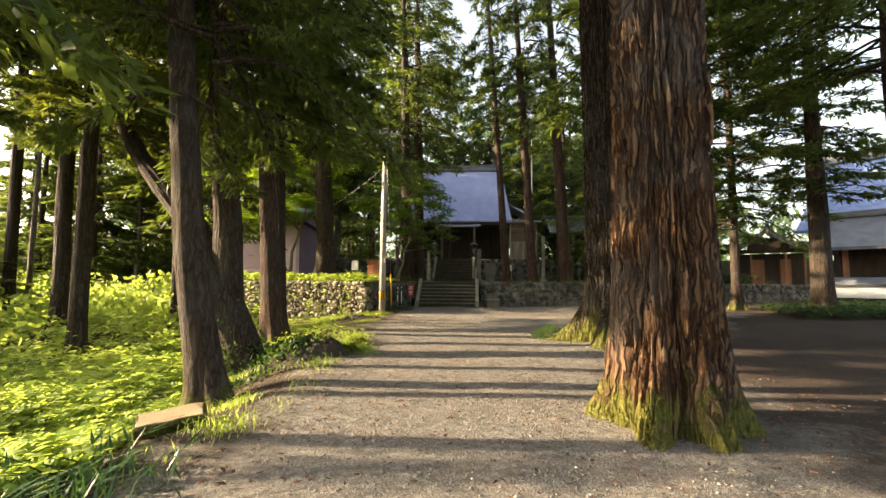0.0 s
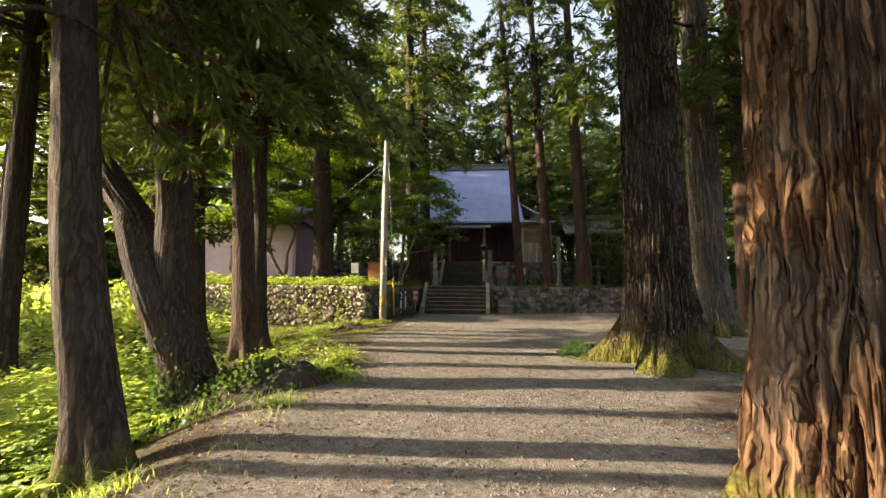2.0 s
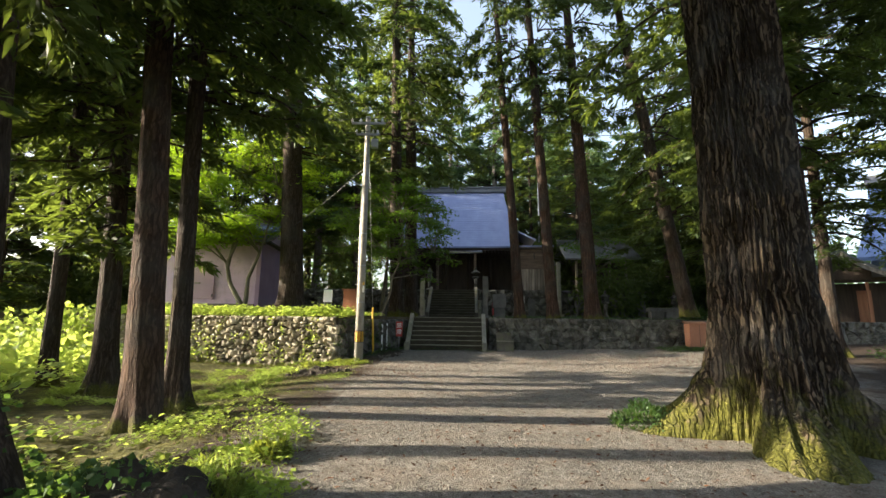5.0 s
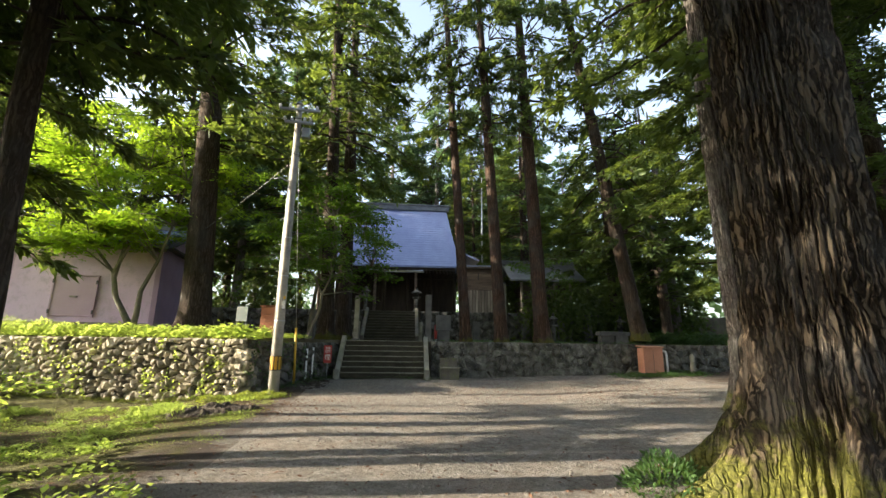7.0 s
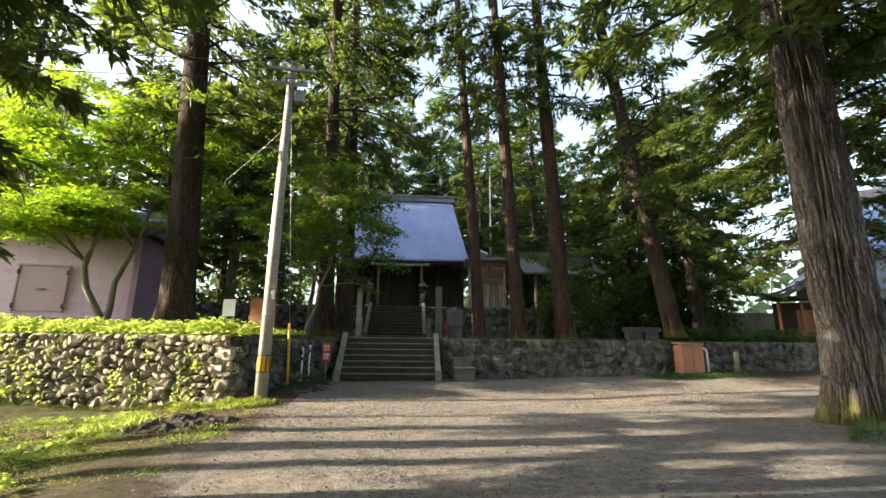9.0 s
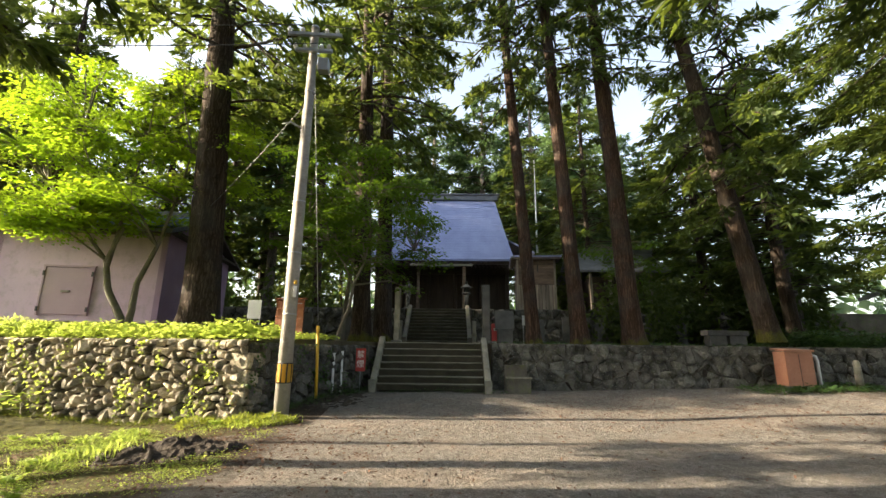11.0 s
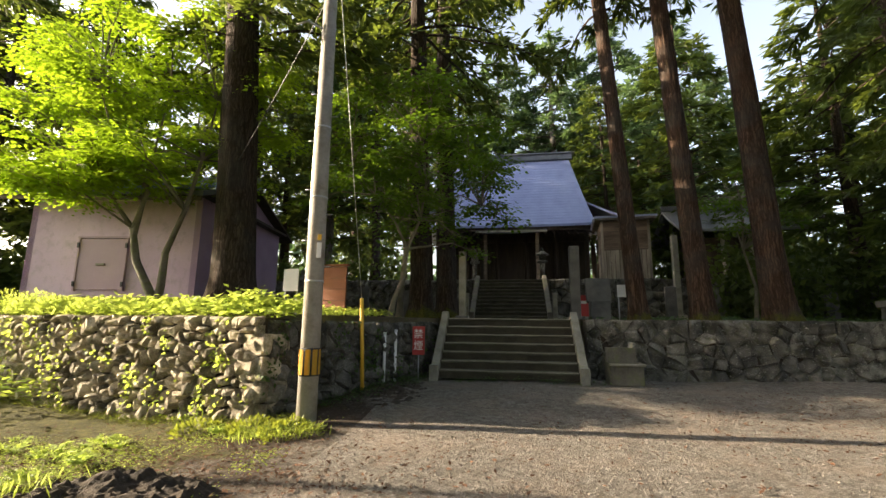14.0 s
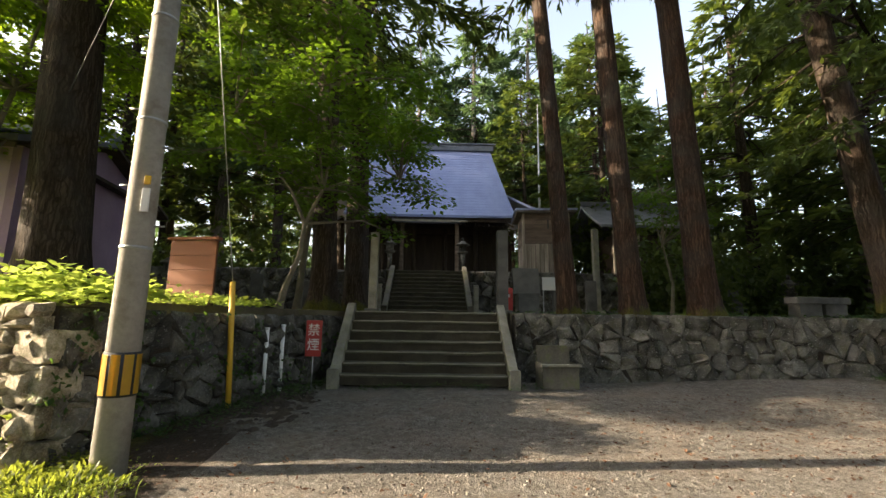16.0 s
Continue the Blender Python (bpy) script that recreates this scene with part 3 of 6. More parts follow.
CROWNS = {
    "high": cedar_crown(9.0, 24.0, 3.4, 85, 1, CEDAR_LEAF, 0.35, 0.75, 1.1),
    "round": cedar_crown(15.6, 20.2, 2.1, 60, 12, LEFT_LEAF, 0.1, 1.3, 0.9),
    "near_low": cedar_crown(4.2, 19.0, 3.8, 130, 3, CEDAR_LEAF, 0.3, 2.6, 0.6),
    "near_mid": cedar_crown(6.5, 22.0, 3.8, 120, 2, CEDAR_LEAF, 0.35, 2.5, 0.6),
    "mid": cedar_crown(6.5, 22.0, 3.6, 95, 2, CEDAR_LEAF),
    "low": cedar_crown(4.2, 19.0, 3.6, 105, 3, CEDAR_LEAF),
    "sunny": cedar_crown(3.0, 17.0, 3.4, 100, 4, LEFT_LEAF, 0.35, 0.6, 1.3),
    "broad": cedar_crown(5.5, 21.0, 4.6, 100, 5, FAR_LEAF, 0.15, 0.5, 1.6),
    "far_mid": cedar_crown(6.0, 22.0, 3.6, 80, 6, CEDAR_LEAF, 0.35, 0.5, 1.5),
    "far_low": cedar_crown(3.5, 19.0, 3.6, 90, 7, CEDAR_LEAF, 0.35, 0.5, 1.5),
}


def tree(x, y, r, lean=(0, 0), crown="mid", height=22.0, bark=None, z=None, near=False, name="cedar_tree", label="", flare=0.35, spin=0.0, size=1.0, group="cedars", bend=None, crown_off=0.0):
    z = lie(x, y) - 0.06 if z is None else z - 0.05
    t = thing(name, label or "tall conifer with bare brown trunk and dark needles", "tree", (x, y, z), group)
    top = Vector((lean[0] * height, lean[1] * height, height))
    pts = [Vector((0, 0, 0)), Vector((lean[0] * 2, lean[1] * 2, 2.0)), top * 0.35, top * 0.7, top]
    rad = [r, r * 0.93, r * 0.8, r * 0.5, r * 0.08]
    if bend:
        n = len(bend)
        pts = [Vector((0, 0, 0))] + [Vector(p) for p in bend] + [Vector(bend[-1]).lerp(top, 0.5), top]
        rad = [r] + [r * (1 - 0.05 * (i + 1)) for i in range(n)] + [r * 0.45, r * 0.08]
    seed = abs(hash((round(x * 10), round(y * 10)))) % 97
    if near:
        me = trunk_mesh("trunk", pts, rad, bark or BARK, 300, 200, 0.105 * min(r / 0.5, 1.2), 11.5 * r / 0.5, flare, 0.42 * r / 0.5, 6, seed, True)
    else:
        me = trunk_mesh("trunk", pts, rad, bark or BARK_DARK, 36, 36, 0.03, 9.0, flare, 0.4, 5, seed)
    part("trunk", me, None, t)
    if crown:
        cm, lm = CROWNS[crown]
        # the crown follows the trunk's lean by a shear
        sh = Matrix.Identity(4)
        sh[0][2], sh[1][2] = lean
        q = sh @ pose(0, 0, crown_off, 0, 0, spin or seed * 37.0) @ Matrix.Diagonal((size, size, height / 22.0, 1))
        tagged(again("branchwork", lm, t, q), kind="stuff")
        again("crown", cm, t, q)
    return t


HUGE = "huge old cedar with deeply furrowed bark, mossy at its roots"
tree(2.42, 4.72, 0.54, (-0.012, 0.0), "high", 26, BARK, near=True, name="giant_cedar", label=HUGE, flare=0.42, spin=40)
tree(4.66, 11.95, 0.71, (-0.02, 0.0), "high", 28, BARK_MOSSY, near=True, name="giant_cedar", label=HUGE, flare=1.3, spin=100)
tree(8.85, 17.1, 0.56, (-0.025, 0.0), "mid", 26, BARK_GREY, near=True, size=1.25, name="grey_cedar", label="tall grey-barked cedar with mossy flared foot", flare=0.45, spin=10)
tree(10.95, 18.5, 0.34, (-0.01, 0), "near_mid", 20, BARK_RED, size=1.0)
tree(14.6, 21.8, 0.22, (0, 0), "near_low", 21, BARK_DARK, size=1.25, spin=20)
# next two added beyond the view: their crowns darken sky, ground and roots
tree(8.6, 6.2, 0.40, (0, 0), "near_mid", 24, BARK_DARK, size=1.25, spin=250)
tree(12.7, 11.8, 0.36, (0, 0), "near_mid", 25, BARK_DARK, size=1.3, spin=130)
tree(16.8, 19.4, 0.42, (0.0, 0), "mid", 17, BARK_DARK, spin=70, label="dark conifer with heavy low limbs beside the temple gate")
# by the bank
tree(-3.40, 6.65, 0.25, (-0.10, 0.02), "near_low", 24, BARK_DARK, flare=0.24, spin=15, size=0.85, bend=[(-0.12, 0, 0.6), (-0.34, 0, 1.65), (-0.47, 0, 2.6), (-0.66, 0, 4.3), (-0.85, 0.05, 6.2)])
tree(-8.55, 17.0, 0.27, (-0.05, 0), "low", 21, BARK_DARK, spin=200)
tree(-5.05, 13.15, 0.28, (-0.075, 0.01), "near_mid", 22, BARK_RED, flare=0.22, spin=310)
tree(-5.4, 14.7, 0.19, (-0.035, 0), "mid", 21, BARK_DARK, spin=130)
# on the terraces
tree(-6.95, 26.15, 0.55, (-0.055, 0), "mid", 25, BARK_DARK, z=T1, size=1.35, flare=0.62, label="big cedar with flared foot above the stone wall")
tree(4.1, 27.95, 0.25, (-0.065, 0), "high", 24, BARK_RED, z=T1, flare=0.12, size=0.8)
tree(5.7, 27.65, 0.30, (-0.055, 0), "high", 25, BARK_RED, z=T1, flare=0.15, size=0.8)
tree(7.78, 27.8, 0.37, (-0.045, 0), "high", 26, BARK_RED, z=T1, flare=0.2, size=0.8)
tree(11.95, 26.5, 0.36, (-0.16, 0.0), "low", 24, BARK_DARK, z=T1 + 0.2, flare=0.15)
tree(-2.35, 29.5, 0.36, (-0.03, 0), "mid", 25, BARK_DARK, z=T1, flare=0.3, size=1.25)
tree(-1.75, 32.5, 0.42, (-0.02, 0), "high", 26, BARK_DARK, z=T1, flare=0.2, size=1.25)


def grove(rows, group, leafy, wide=1.0, tall=(18, 25)):
    for i, (x, y, z, r) in enumerate(rows):
        q = random.Random(i * 3 + 5)
        tree(x, y, r, (q.uniform(-0.05, 0.01), q.uniform(-0.01, 0.01)), q.choice(leafy), q.uniform(*tall), q.choice((BARK_DARK, BARK_GREY, BARK_DARK)), z=z, flare=0.15, spin=q.uniform(1, 360), size=q.uniform(0.9, 1.25) * wide, group=group)


def scatter(n, x0, x1, y0, y1, gap, seed, z=None, r=(0.16, 0.34), keep=None):
    q = random.Random(seed)
    out = []
    for _ in range(n * 30):
        x, y = q.uniform(x0, x1), q.uniform(y0, y1)
        if all((x - a) ** 2 + (y - b) ** 2 > gap * gap for a, b, *_ in out) and (keep is None or keep(x, y)):
            out.append((x, y, z, q.uniform(*r)))
        if len(out) == n:
            break
    return out


grove([(-9.4, 11.4, None, 0.2), (-12.5, 14.4, None, 0.25), (-11.0, 18.2, None, 0.2)], "trees below the bank", ("near_mid",), 0.95, (23, 25))
for x, y, r in ((-13.5, 8.3, 0.2), (-15.5, 11.5, 0.22), (-16, 16.2, 0.2)):
    tree(x, y, r, (-0.02, 0), "near_mid", 25, BARK_DARK, size=1.0, spin=x * 31 + y, group="trees below the bank")
# these three are added out of view so their crowns shade the giant's trunk
tree(-6.3, 1.6, 0.2, (0, 0), "near_low", 27, BARK_DARK, spin=35, size=1.1, group="trees below the bank")
tree(-7.6, 4.3, 0.17, (0, 0), "near_low", 27, BARK_DARK, spin=200, group="trees below the bank")
tree(-10.5, 6.2, 0.16, (-0.01, 0), "near_mid", 23, BARK_DARK, spin=77, group="trees below the bank")
for x, y in ((-19, 9.5), (-22, 13), (-18.5, 15.5), (-24, 18), (-20.5, 17.0), (-27, 11), (-29, 29), (-23, 6), (-25, 1)):
    tree(x, y, 0.12, (0, 0), "sunny", 5.0 + (x * 7 + y) % 2, BARK_GREY, size=0.95, spin=x * 13 + y, name="small_tree", label="small bushy tree with low sun in its leaf colour", group="small trees below the bank")
for x, y in ((-26.5, 28.6), (-22.5, 28.0), (-30.0, 31.5)):
    tree(x, y, 0.2, (0, 0), "far_low", 15, BARK_DARK, size=1.0, spin=x * 17, group="trees behind the store")
# two made-up trees, their round crowns added to shape the yard's shade
tree(-20.0, 28.5, 0.10, (0, 0), "round", 9.7, BARK_GREY, name="small_tree", label="slim added tree with bare stem and small round crown", group="small trees below the bank", spin=12)
tree(-18.5, 19.6, 0.11, (0, 0), "round", 12.6, BARK_GREY, size=0.55, name="small_tree", label="slim added tree with bare stem and small round crown", group="small trees below the bank", spin=140)
for x, y, s in ((6.8, 57.5, 1.5), (1.5, 61, 1.3), (-4.0, 57, 1.3), (12, 56, 1.3)):
    tree(x, y, 0.4, (0, 0), "broad", 29, BARK_GREY, z=T2, size=s, name="broadleaf_tree", label="tall pale green tree behind the temple hall", group="trees behind the hall")
grove(scatter(16, -18, 26, 57, 72, 3.6, 2, T2), "trees behind the hall", ("broad", "far_mid", "broad"))
grove(scatter(8, 9.5, 27, 38, 52, 4.4, 3, T2), "trees beside the hall", ("far_low", "far_mid", "broad"), 1.0, (15, 21))
grove(scatter(9, -30, -15, 32, 44, 3.4, 9, T1), "trees behind the store", ("far_low", "far_mid"))
grove(scatter(9, -16, -3.5, 36, 52, 3.4, 4, T2), "trees west of the hall", ("far_low", "broad", "far_mid"))
grove(scatter(4, 14, 20, 29.5, 36, 3.0, 6, T1), "trees above the long wall", ("far_low", "far_mid"), 1.0, (14, 19))


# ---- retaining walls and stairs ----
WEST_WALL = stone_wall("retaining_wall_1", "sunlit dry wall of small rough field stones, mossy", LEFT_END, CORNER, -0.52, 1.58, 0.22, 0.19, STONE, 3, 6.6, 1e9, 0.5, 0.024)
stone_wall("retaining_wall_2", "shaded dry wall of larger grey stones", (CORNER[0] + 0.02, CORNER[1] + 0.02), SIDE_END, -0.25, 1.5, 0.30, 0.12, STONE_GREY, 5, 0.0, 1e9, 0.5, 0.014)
# large squared stones close the corner, laid long and short by turns
wl = math.hypot(CORNER[0] - LEFT_END[0], CORNER[1] - LEFT_END[1])
qz = 0.27
for i, (w, d, h) in enumerate(((0.62, 0.42, 0.44), (0.44, 0.60, 0.34), (0.58, 0.44, 0.40), (0.46, 0.58, 0.36))):
    b = box(w, d, h - 0.02, (0.11 - w / 2, d / 2 - 0.12, 0), 0.045)
    bmesh.ops.subdivide_edges(b, edges=[e for e in b.edges if e.calc_length() > 0.2], cuts=3)
    q_ = part("quoin", rough(rough(b, 0.03, 5), 0.012, 14), STONE, WEST_WALL, "large squared corner stone")
    q_.location = (wl, 0, qz)
    qz += h
RW0, RW1 = sp(1.98, 1.0), sp(24, 1.0)
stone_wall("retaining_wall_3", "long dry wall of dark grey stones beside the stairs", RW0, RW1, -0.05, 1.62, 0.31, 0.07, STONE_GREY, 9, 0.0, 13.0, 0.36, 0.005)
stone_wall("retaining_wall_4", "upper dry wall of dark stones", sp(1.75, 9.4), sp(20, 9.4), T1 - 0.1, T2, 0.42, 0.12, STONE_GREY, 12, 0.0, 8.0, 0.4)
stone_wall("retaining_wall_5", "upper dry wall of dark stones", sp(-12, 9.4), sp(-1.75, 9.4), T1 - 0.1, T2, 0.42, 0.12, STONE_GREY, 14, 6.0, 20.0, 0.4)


def flight(name, label, half, steps, y0, tread, z0, z1, m, edge):
    """Stone stairs with a sloping kerb at either side; local axes m."""
    st = thing(name, label, "stairs", m, kind="structure")
    rise = (z1 - z0) / steps
    q = random.Random(steps)
    for i in range(steps):
        # riser darker than its tread: the fall of light is put into colour
        b = box(half * 2, tread + 0.10, rise - 0.055, (0, y0 + i * tread + tread / 2 + 0.09, z0 + i * rise))
        r = part("riser", b, SHADE_EARTH, st)
        b = box(half * 2, tread + 0.14, 0.06, (0, y0 + i * tread + tread / 2 + 0.06, z0 + (i + 1) * rise - 0.06), 0.012)
        bmesh.ops.subdivide_edges(b, edges=[e for e in b.edges if e.calc_length() > 1.5], cuts=24)
        rough(b, 0.022, 2.3)
        s = part("step", b, TREAD, st, "worn stone tread with pale edge")
        s.location = (q.uniform(-0.01, 0.01), q.uniform(-0.015, 0.015), q.uniform(-0.006, 0.006))
        # pale strip on the worn edge, with the sky's highlight painted in
        b = box(half * 2 - 0.05, 0.022, 0.026, (0, y0 + i * tread - 0.012, z0 + (i + 1) * rise - 0.028), 0.006)
        bmesh.ops.subdivide_edges(b, edges=[e for e in b.edges if e.calc_length() > 1.5], cuts=24)
        n_ = part("nosing", rough(b, 0.012, 2.3), edge, st, "pale worn front edge with its skylit highlight painted in")
        n_.location = s.location
    part("infill", box(half * 2 - 0.05, steps * tread - 0.1, 0.3, (0, y0 + steps * tread / 2 + 0.25, z0 - 0.2)), SHADE_EARTH, st)
    core = bmesh.new()
    a = [core.verts.new(v) for v in ((-half + 0.05, y0 + 0.2, z0 - 0.1), (half - 0.05, y0 + 0.2, z0 - 0.1), (half - 0.05, y0 + steps * tread + 0.2, z0 - 0.1), (-half + 0.05, y0 + steps * tread + 0.2, z0 - 0.1), (-half + 0.05, y0 + steps * tread + 0.2, z1 - 0.1), (half - 0.05, y0 + steps * tread + 0.2, z1 - 0.1))]
    for f in ((0, 1, 5, 4), (2, 3, 4, 5), (0, 4, 3), (1, 2, 5), (0, 3, 2, 1)):
        core.faces.new([a[i] for i in f])
    part("core", core, SHADE_EARTH, st)
    for s in (-1, 1):
        run, up = steps * tread, z1 - z0
        ang = math.degrees(math.atan2(up, run))
        ln = math.hypot(run, up)
        b = box(0.19, ln, 0.24, (0, ln / 2, -0.10), 0.02)
        rough(b, 0.006, 3)
        k = part("kerb", b, edge, st, "worn granite kerb")
        k.matrix_basis = pose(s * (half + 0.10), y0 + 0.02, z0 + 0.10, ang, 0, 0)
        b = box(0.22, 0.26, 0.42, (0, 0, 0), 0.02)
        k = part("kerb_foot", rough(b, 0.006, 3), edge, st)
        k.matrix_basis = Matrix.Translation((s * (half + 0.10), y0 - 0.02, z0 - 0.1))
    return st


flight("stairs_1", "seven worn mossy stone steps with granite kerbs", 1.66, 7, 0.0, 0.245, 0.17, T1, S, PALE_STONE)
flight("stairs_2", "upper flight of dark stone steps", 1.42, 11, 6.7, 0.275, T1, T2, S, STEP_STONE)
for s in (-1, 1):
    # short stone posts at the foot of the upper flight
    for y, z in ((6.75, T1),):
        g = thing("stone_post", "pale square granite post beside the upper steps", "post", S @ Matrix.Translation((s * 1.72, y, z)), "stair posts")
        part("shaft", box(0.17, 0.17, 1.0 if y < 8 else 0.8, bevel=0.02), PALE_STONE, g)
        part("cap", box(0.20, 0.20, 0.07, (0, 0, 1.0 if y < 8 else 0.8), 0.02), PALE_STONE, g)

# gate posts at the head of the lower stairs
for lx, w, h, mt, lab in ((-1.32, 0.20, 2.0, PALE_STONE, "slender pale stone post at the stair head"), (1.88, 0.27, 2.1, DARK_STONE, "tall dark inscribed stone pillar at the stair head")):
    g = thing("stone_pillar", lab, "pillar", S @ Matrix.Translation((lx, 2.05, T1 - 0.02)), "gate pillars")
    part("shaft", rough(box(w, w, h, bevel=0.02), 0.006), mt, g)
    part("plinth", box(w + 0.16, w + 0.16, 0.10, bevel=0.02), DARK_STONE, g)


def stone_lantern(m, h, group="stone lanterns", label="weathered stone lantern with curved roof"):
    g = thing("stone_lantern", label, "lantern", m, group)
    k = h / 1.8
    part("base", tube_mesh("base", [(0, 0, 0), (0, 0, 0.10 * k), (0, 0, 0.16 * k)], [0.30 * k, 0.30 * k, 0.22 * k], STONE_GREY, 6), None, g)
    part("shaft", tube_mesh("shaft", [(0, 0, 0.16 * k), (0, 0, 0.5 * k), (0, 0, 0.95 * k)], [0.13 * k, 0.11 * k, 0.13 * k], STONE_GREY, 12), None, g)
    part("platform", tube_mesh("platform", [(0, 0, 0.95 * k), (0, 0, 1.02 * k), (0, 0, 1.10 * k)], [0.15 * k, 0.27 * k, 0.27 * k], STONE_GREY, 6), None, g)
    b = bmesh.new()
    for a in range(4):
        c, s = math.cos(a * math.pi / 2 + math.pi / 4), math.sin(a * math.pi / 2 + math.pi / 4)
        box(0.07 * k, 0.07 * k, 0.30 * k, (c * 0.19 * k, s * 0.19 * k, 1.10 * k), 0, b)
    box(0.2 * k, 0.2 * k, 0.30 * k, (0, 0, 1.10 * k), 0, b)
    part("fire_box", b, STONE_GREY, g)
    part("roof", tube_mesh("roof", [(0, 0, 1.40 * k), (0, 0, 1.45 * k), (0, 0, 1.53 * k), (0, 0, 1.63 * k)], [0.36 * k, 0.34 * k, 0.19 * k, 0.08 * k], STONE_GREY, 6), None, g)
    part("finial", tube_mesh("finial", [(0, 0, 1.62 * k), (0, 0, 1.70 * k), (0, 0, 1.76 * k), (0, 0, 1.82 * k)], [0.05 * k, 0.085 * k, 0.07 * k, 0.01], STONE_GREY, 10), None, g)
    return g


LANTERN = stone_lantern(S @ Matrix.Translation((1.52, 10.6, T2)), 1.65)
copy_thing(LANTERN, S @ Matrix.Translation((-1.75, 10.6, T2)))
copy_thing(LANTERN, S @ pose(8.9, 5.6, T1, 0, 0, 20))
copy_thing(LANTERN, S @ pose(13.4, 7.0, T1, 0, 0, 50))
copy_thing(LANTERN, S @ pose(-7.2, 3.6, T1, 0, 0, 10))


# ---- the main hall ----
def roof_surface(half_r, half_e, half_g, yr, zr, yg, zg, ye, ze, mt, name="slope"):
    """One curved slope of a hip-and-gable roof, ridge to eave."""
    rows = []
    for i in range(15):
        k = i / 14
        y = yr + (ye - yr) * k
        z = zr + (ze - zr) * (1 - (1 - k) ** 1.06)
        kg = (yg - yr) / (ye - yr)
        w = half_r + (half_g - half_r) * k / kg if k < kg else half_g + (half_e - half_g) * ((k - kg) / (1 - kg))
        lift = 0.0 if k < kg else 0.05 * ((k - kg) / (1 - kg)) ** 2
        rows.append([(w * s, y, z + lift * abs(s) ** 5) for s in np.linspace(-1, 1, 25)])
    return rows


def sheet(rows, thick):
    """A grid of points made into a slab."""
    n, m = len(rows), len(rows[0])
    v = [p for r in rows for p in r]
    v += [(x, y, z - thick) for x, y, z in v]
    o = n * m
    f = []
    for i in range(n - 1):
        for j in range(m - 1):
            a = i * m + j
            f.append((a, a + m, a + m + 1, a + 1))
            f.append((o + a, o + a + 1, o + a + m + 1, o + a + m))
    for j in range(m - 1):
        f.append((j, j + 1, o + j + 1, o + j))
        a = (n - 1) * m + j
        f.append((a, o + a, o + a + 1, a + 1))
    for i in range(n - 1):
        a = i * m
        f.append((a, o + a, o + a + m, a + m))
        a = i * m + m - 1
        f.append((a, a + m, o + a + m, o + a))
    return v, f


def hall():
    h = thing("temple_hall", "dark timber temple hall under a big blue sheet-metal roof", "temple", S)
    yr, zr, ye, ze = 23.2, 14.4, 16.9, 7.75
    HR, HG, HE = 4.5, 4.86, 5.2
    yg, zg = 20.0, 10.6
    for side in (1, -1):
        rows = roof_surface(HR, HE, HG, 0, zr, yg - yr, zg, ye - yr, ze, ROOF_BLUE)
        if side < 0:
            rows = [[(x, -y, z) for x, y, z in reversed(r)] for r in rows]
        v, f = sheet(rows, 0.16)
        o = part("roof_slope", mesh_from("roof_slope", v, f, ROOF_BLUE, False), None, h, "blue-grey folded metal sheeting")
        o.location = (0, yr, 0)
    # horizontal seams of the sheeting on the front slope
    rows = roof_surface(HR, HE, HG, 0, zr, yg - yr, zg, ye - yr, ze, ROOF_BLUE)
    for i in range(24):
        k = (i + 1) / 25 * 14
        a, u = int(k), k - int(k)
        p = [tuple(Vector(rows[a][j]).lerp(Vector(rows[a + 1][j]), u) + Vector((0, 0, 0.006))) for j in range(0, 25, 4)]
        o = part("seam", tube_mesh("seam", p, 0.007, ROOF_BLUE, 4), None, h)
        o.location = (0, yr, 0)
    # gable ends and side skirts
    for s in (-1, 1):
        b = bmesh.new()
        g = [b.verts.new(v) for v in ((s * 4.6, yr, zr - 0.5), (s * 4.85, yg + 0.1, zg - 0.2), (s * 4.85, 2 * yr - yg - 0.1, zg - 0.2))]
        b.faces.new(g)
        e = bmesh.ops.extrude_face_region(b, geom=b.faces[:])
        bmesh.ops.translate(b, vec=(-s * 0.12, 0, 0), verts=[v for v in e["geom"] if isinstance(v, bmesh.types.BMVert)])
        part("gable", b, WOOD_DARK, h)
        rows = [[(s * (4.8 + 2.2 * k), (20.0 + 6.4 * q) + (q - 0.5) * 2.8 * k, 10.2 - 1.5 * (1 - (1 - k) ** 1.1)) for q in np.linspace(0, 1, 13)] for k in np.linspace(0, 1, 6)]
        if s > 0:
            rows = [list(reversed(r)) for r in rows]
        v, f = sheet(rows, 0.16)
        part("side_skirt", mesh_from("side_skirt", v, f, ROOF_BLUE), None, h)
    part("ridge", box(2 * HR + 0.5, 0.55, 0.45, (0, yr, zr - 0.1), 0.05), TILE_GREY, h, "dark capped ridge")
    part("ridge_cap", box(2 * HR + 0.9, 0.72, 0.12, (0, yr, zr + 0.37), 0.03), TILE_GREY, h)
    # eave boards, body, posts
    part("eave_board", box(2 * HE - 0.5, 0.14, 0.24, (0, ye + 0.25, ze - 0.36)), WOOD_DARK, h)
    for i in range(36):
        x = -5.1 + i * 10.2 / 35
        o = part("rafter", box(0.09, 2.3, 0.11), WOOD_DARK, h) if i == 0 else again("rafter", h_rafter, h, Matrix.Identity(4))
        if i == 0:
            h_rafter = o.data
        o.matrix_basis = pose(x, ye + 1.35, ze - 0.33, 17, 0, 0)
    part("wall_panel", box(9.8, 0.16, 4.6, (0, 19.4, T2 + 0.3)), WOOD_DARK, h)
    for s in (-1, 1):
        part("side_wall", box(0.16, 7.6, 6.3, (s * 4.76, 23.2, T2 + 0.3)), WOOD_DARK, h)
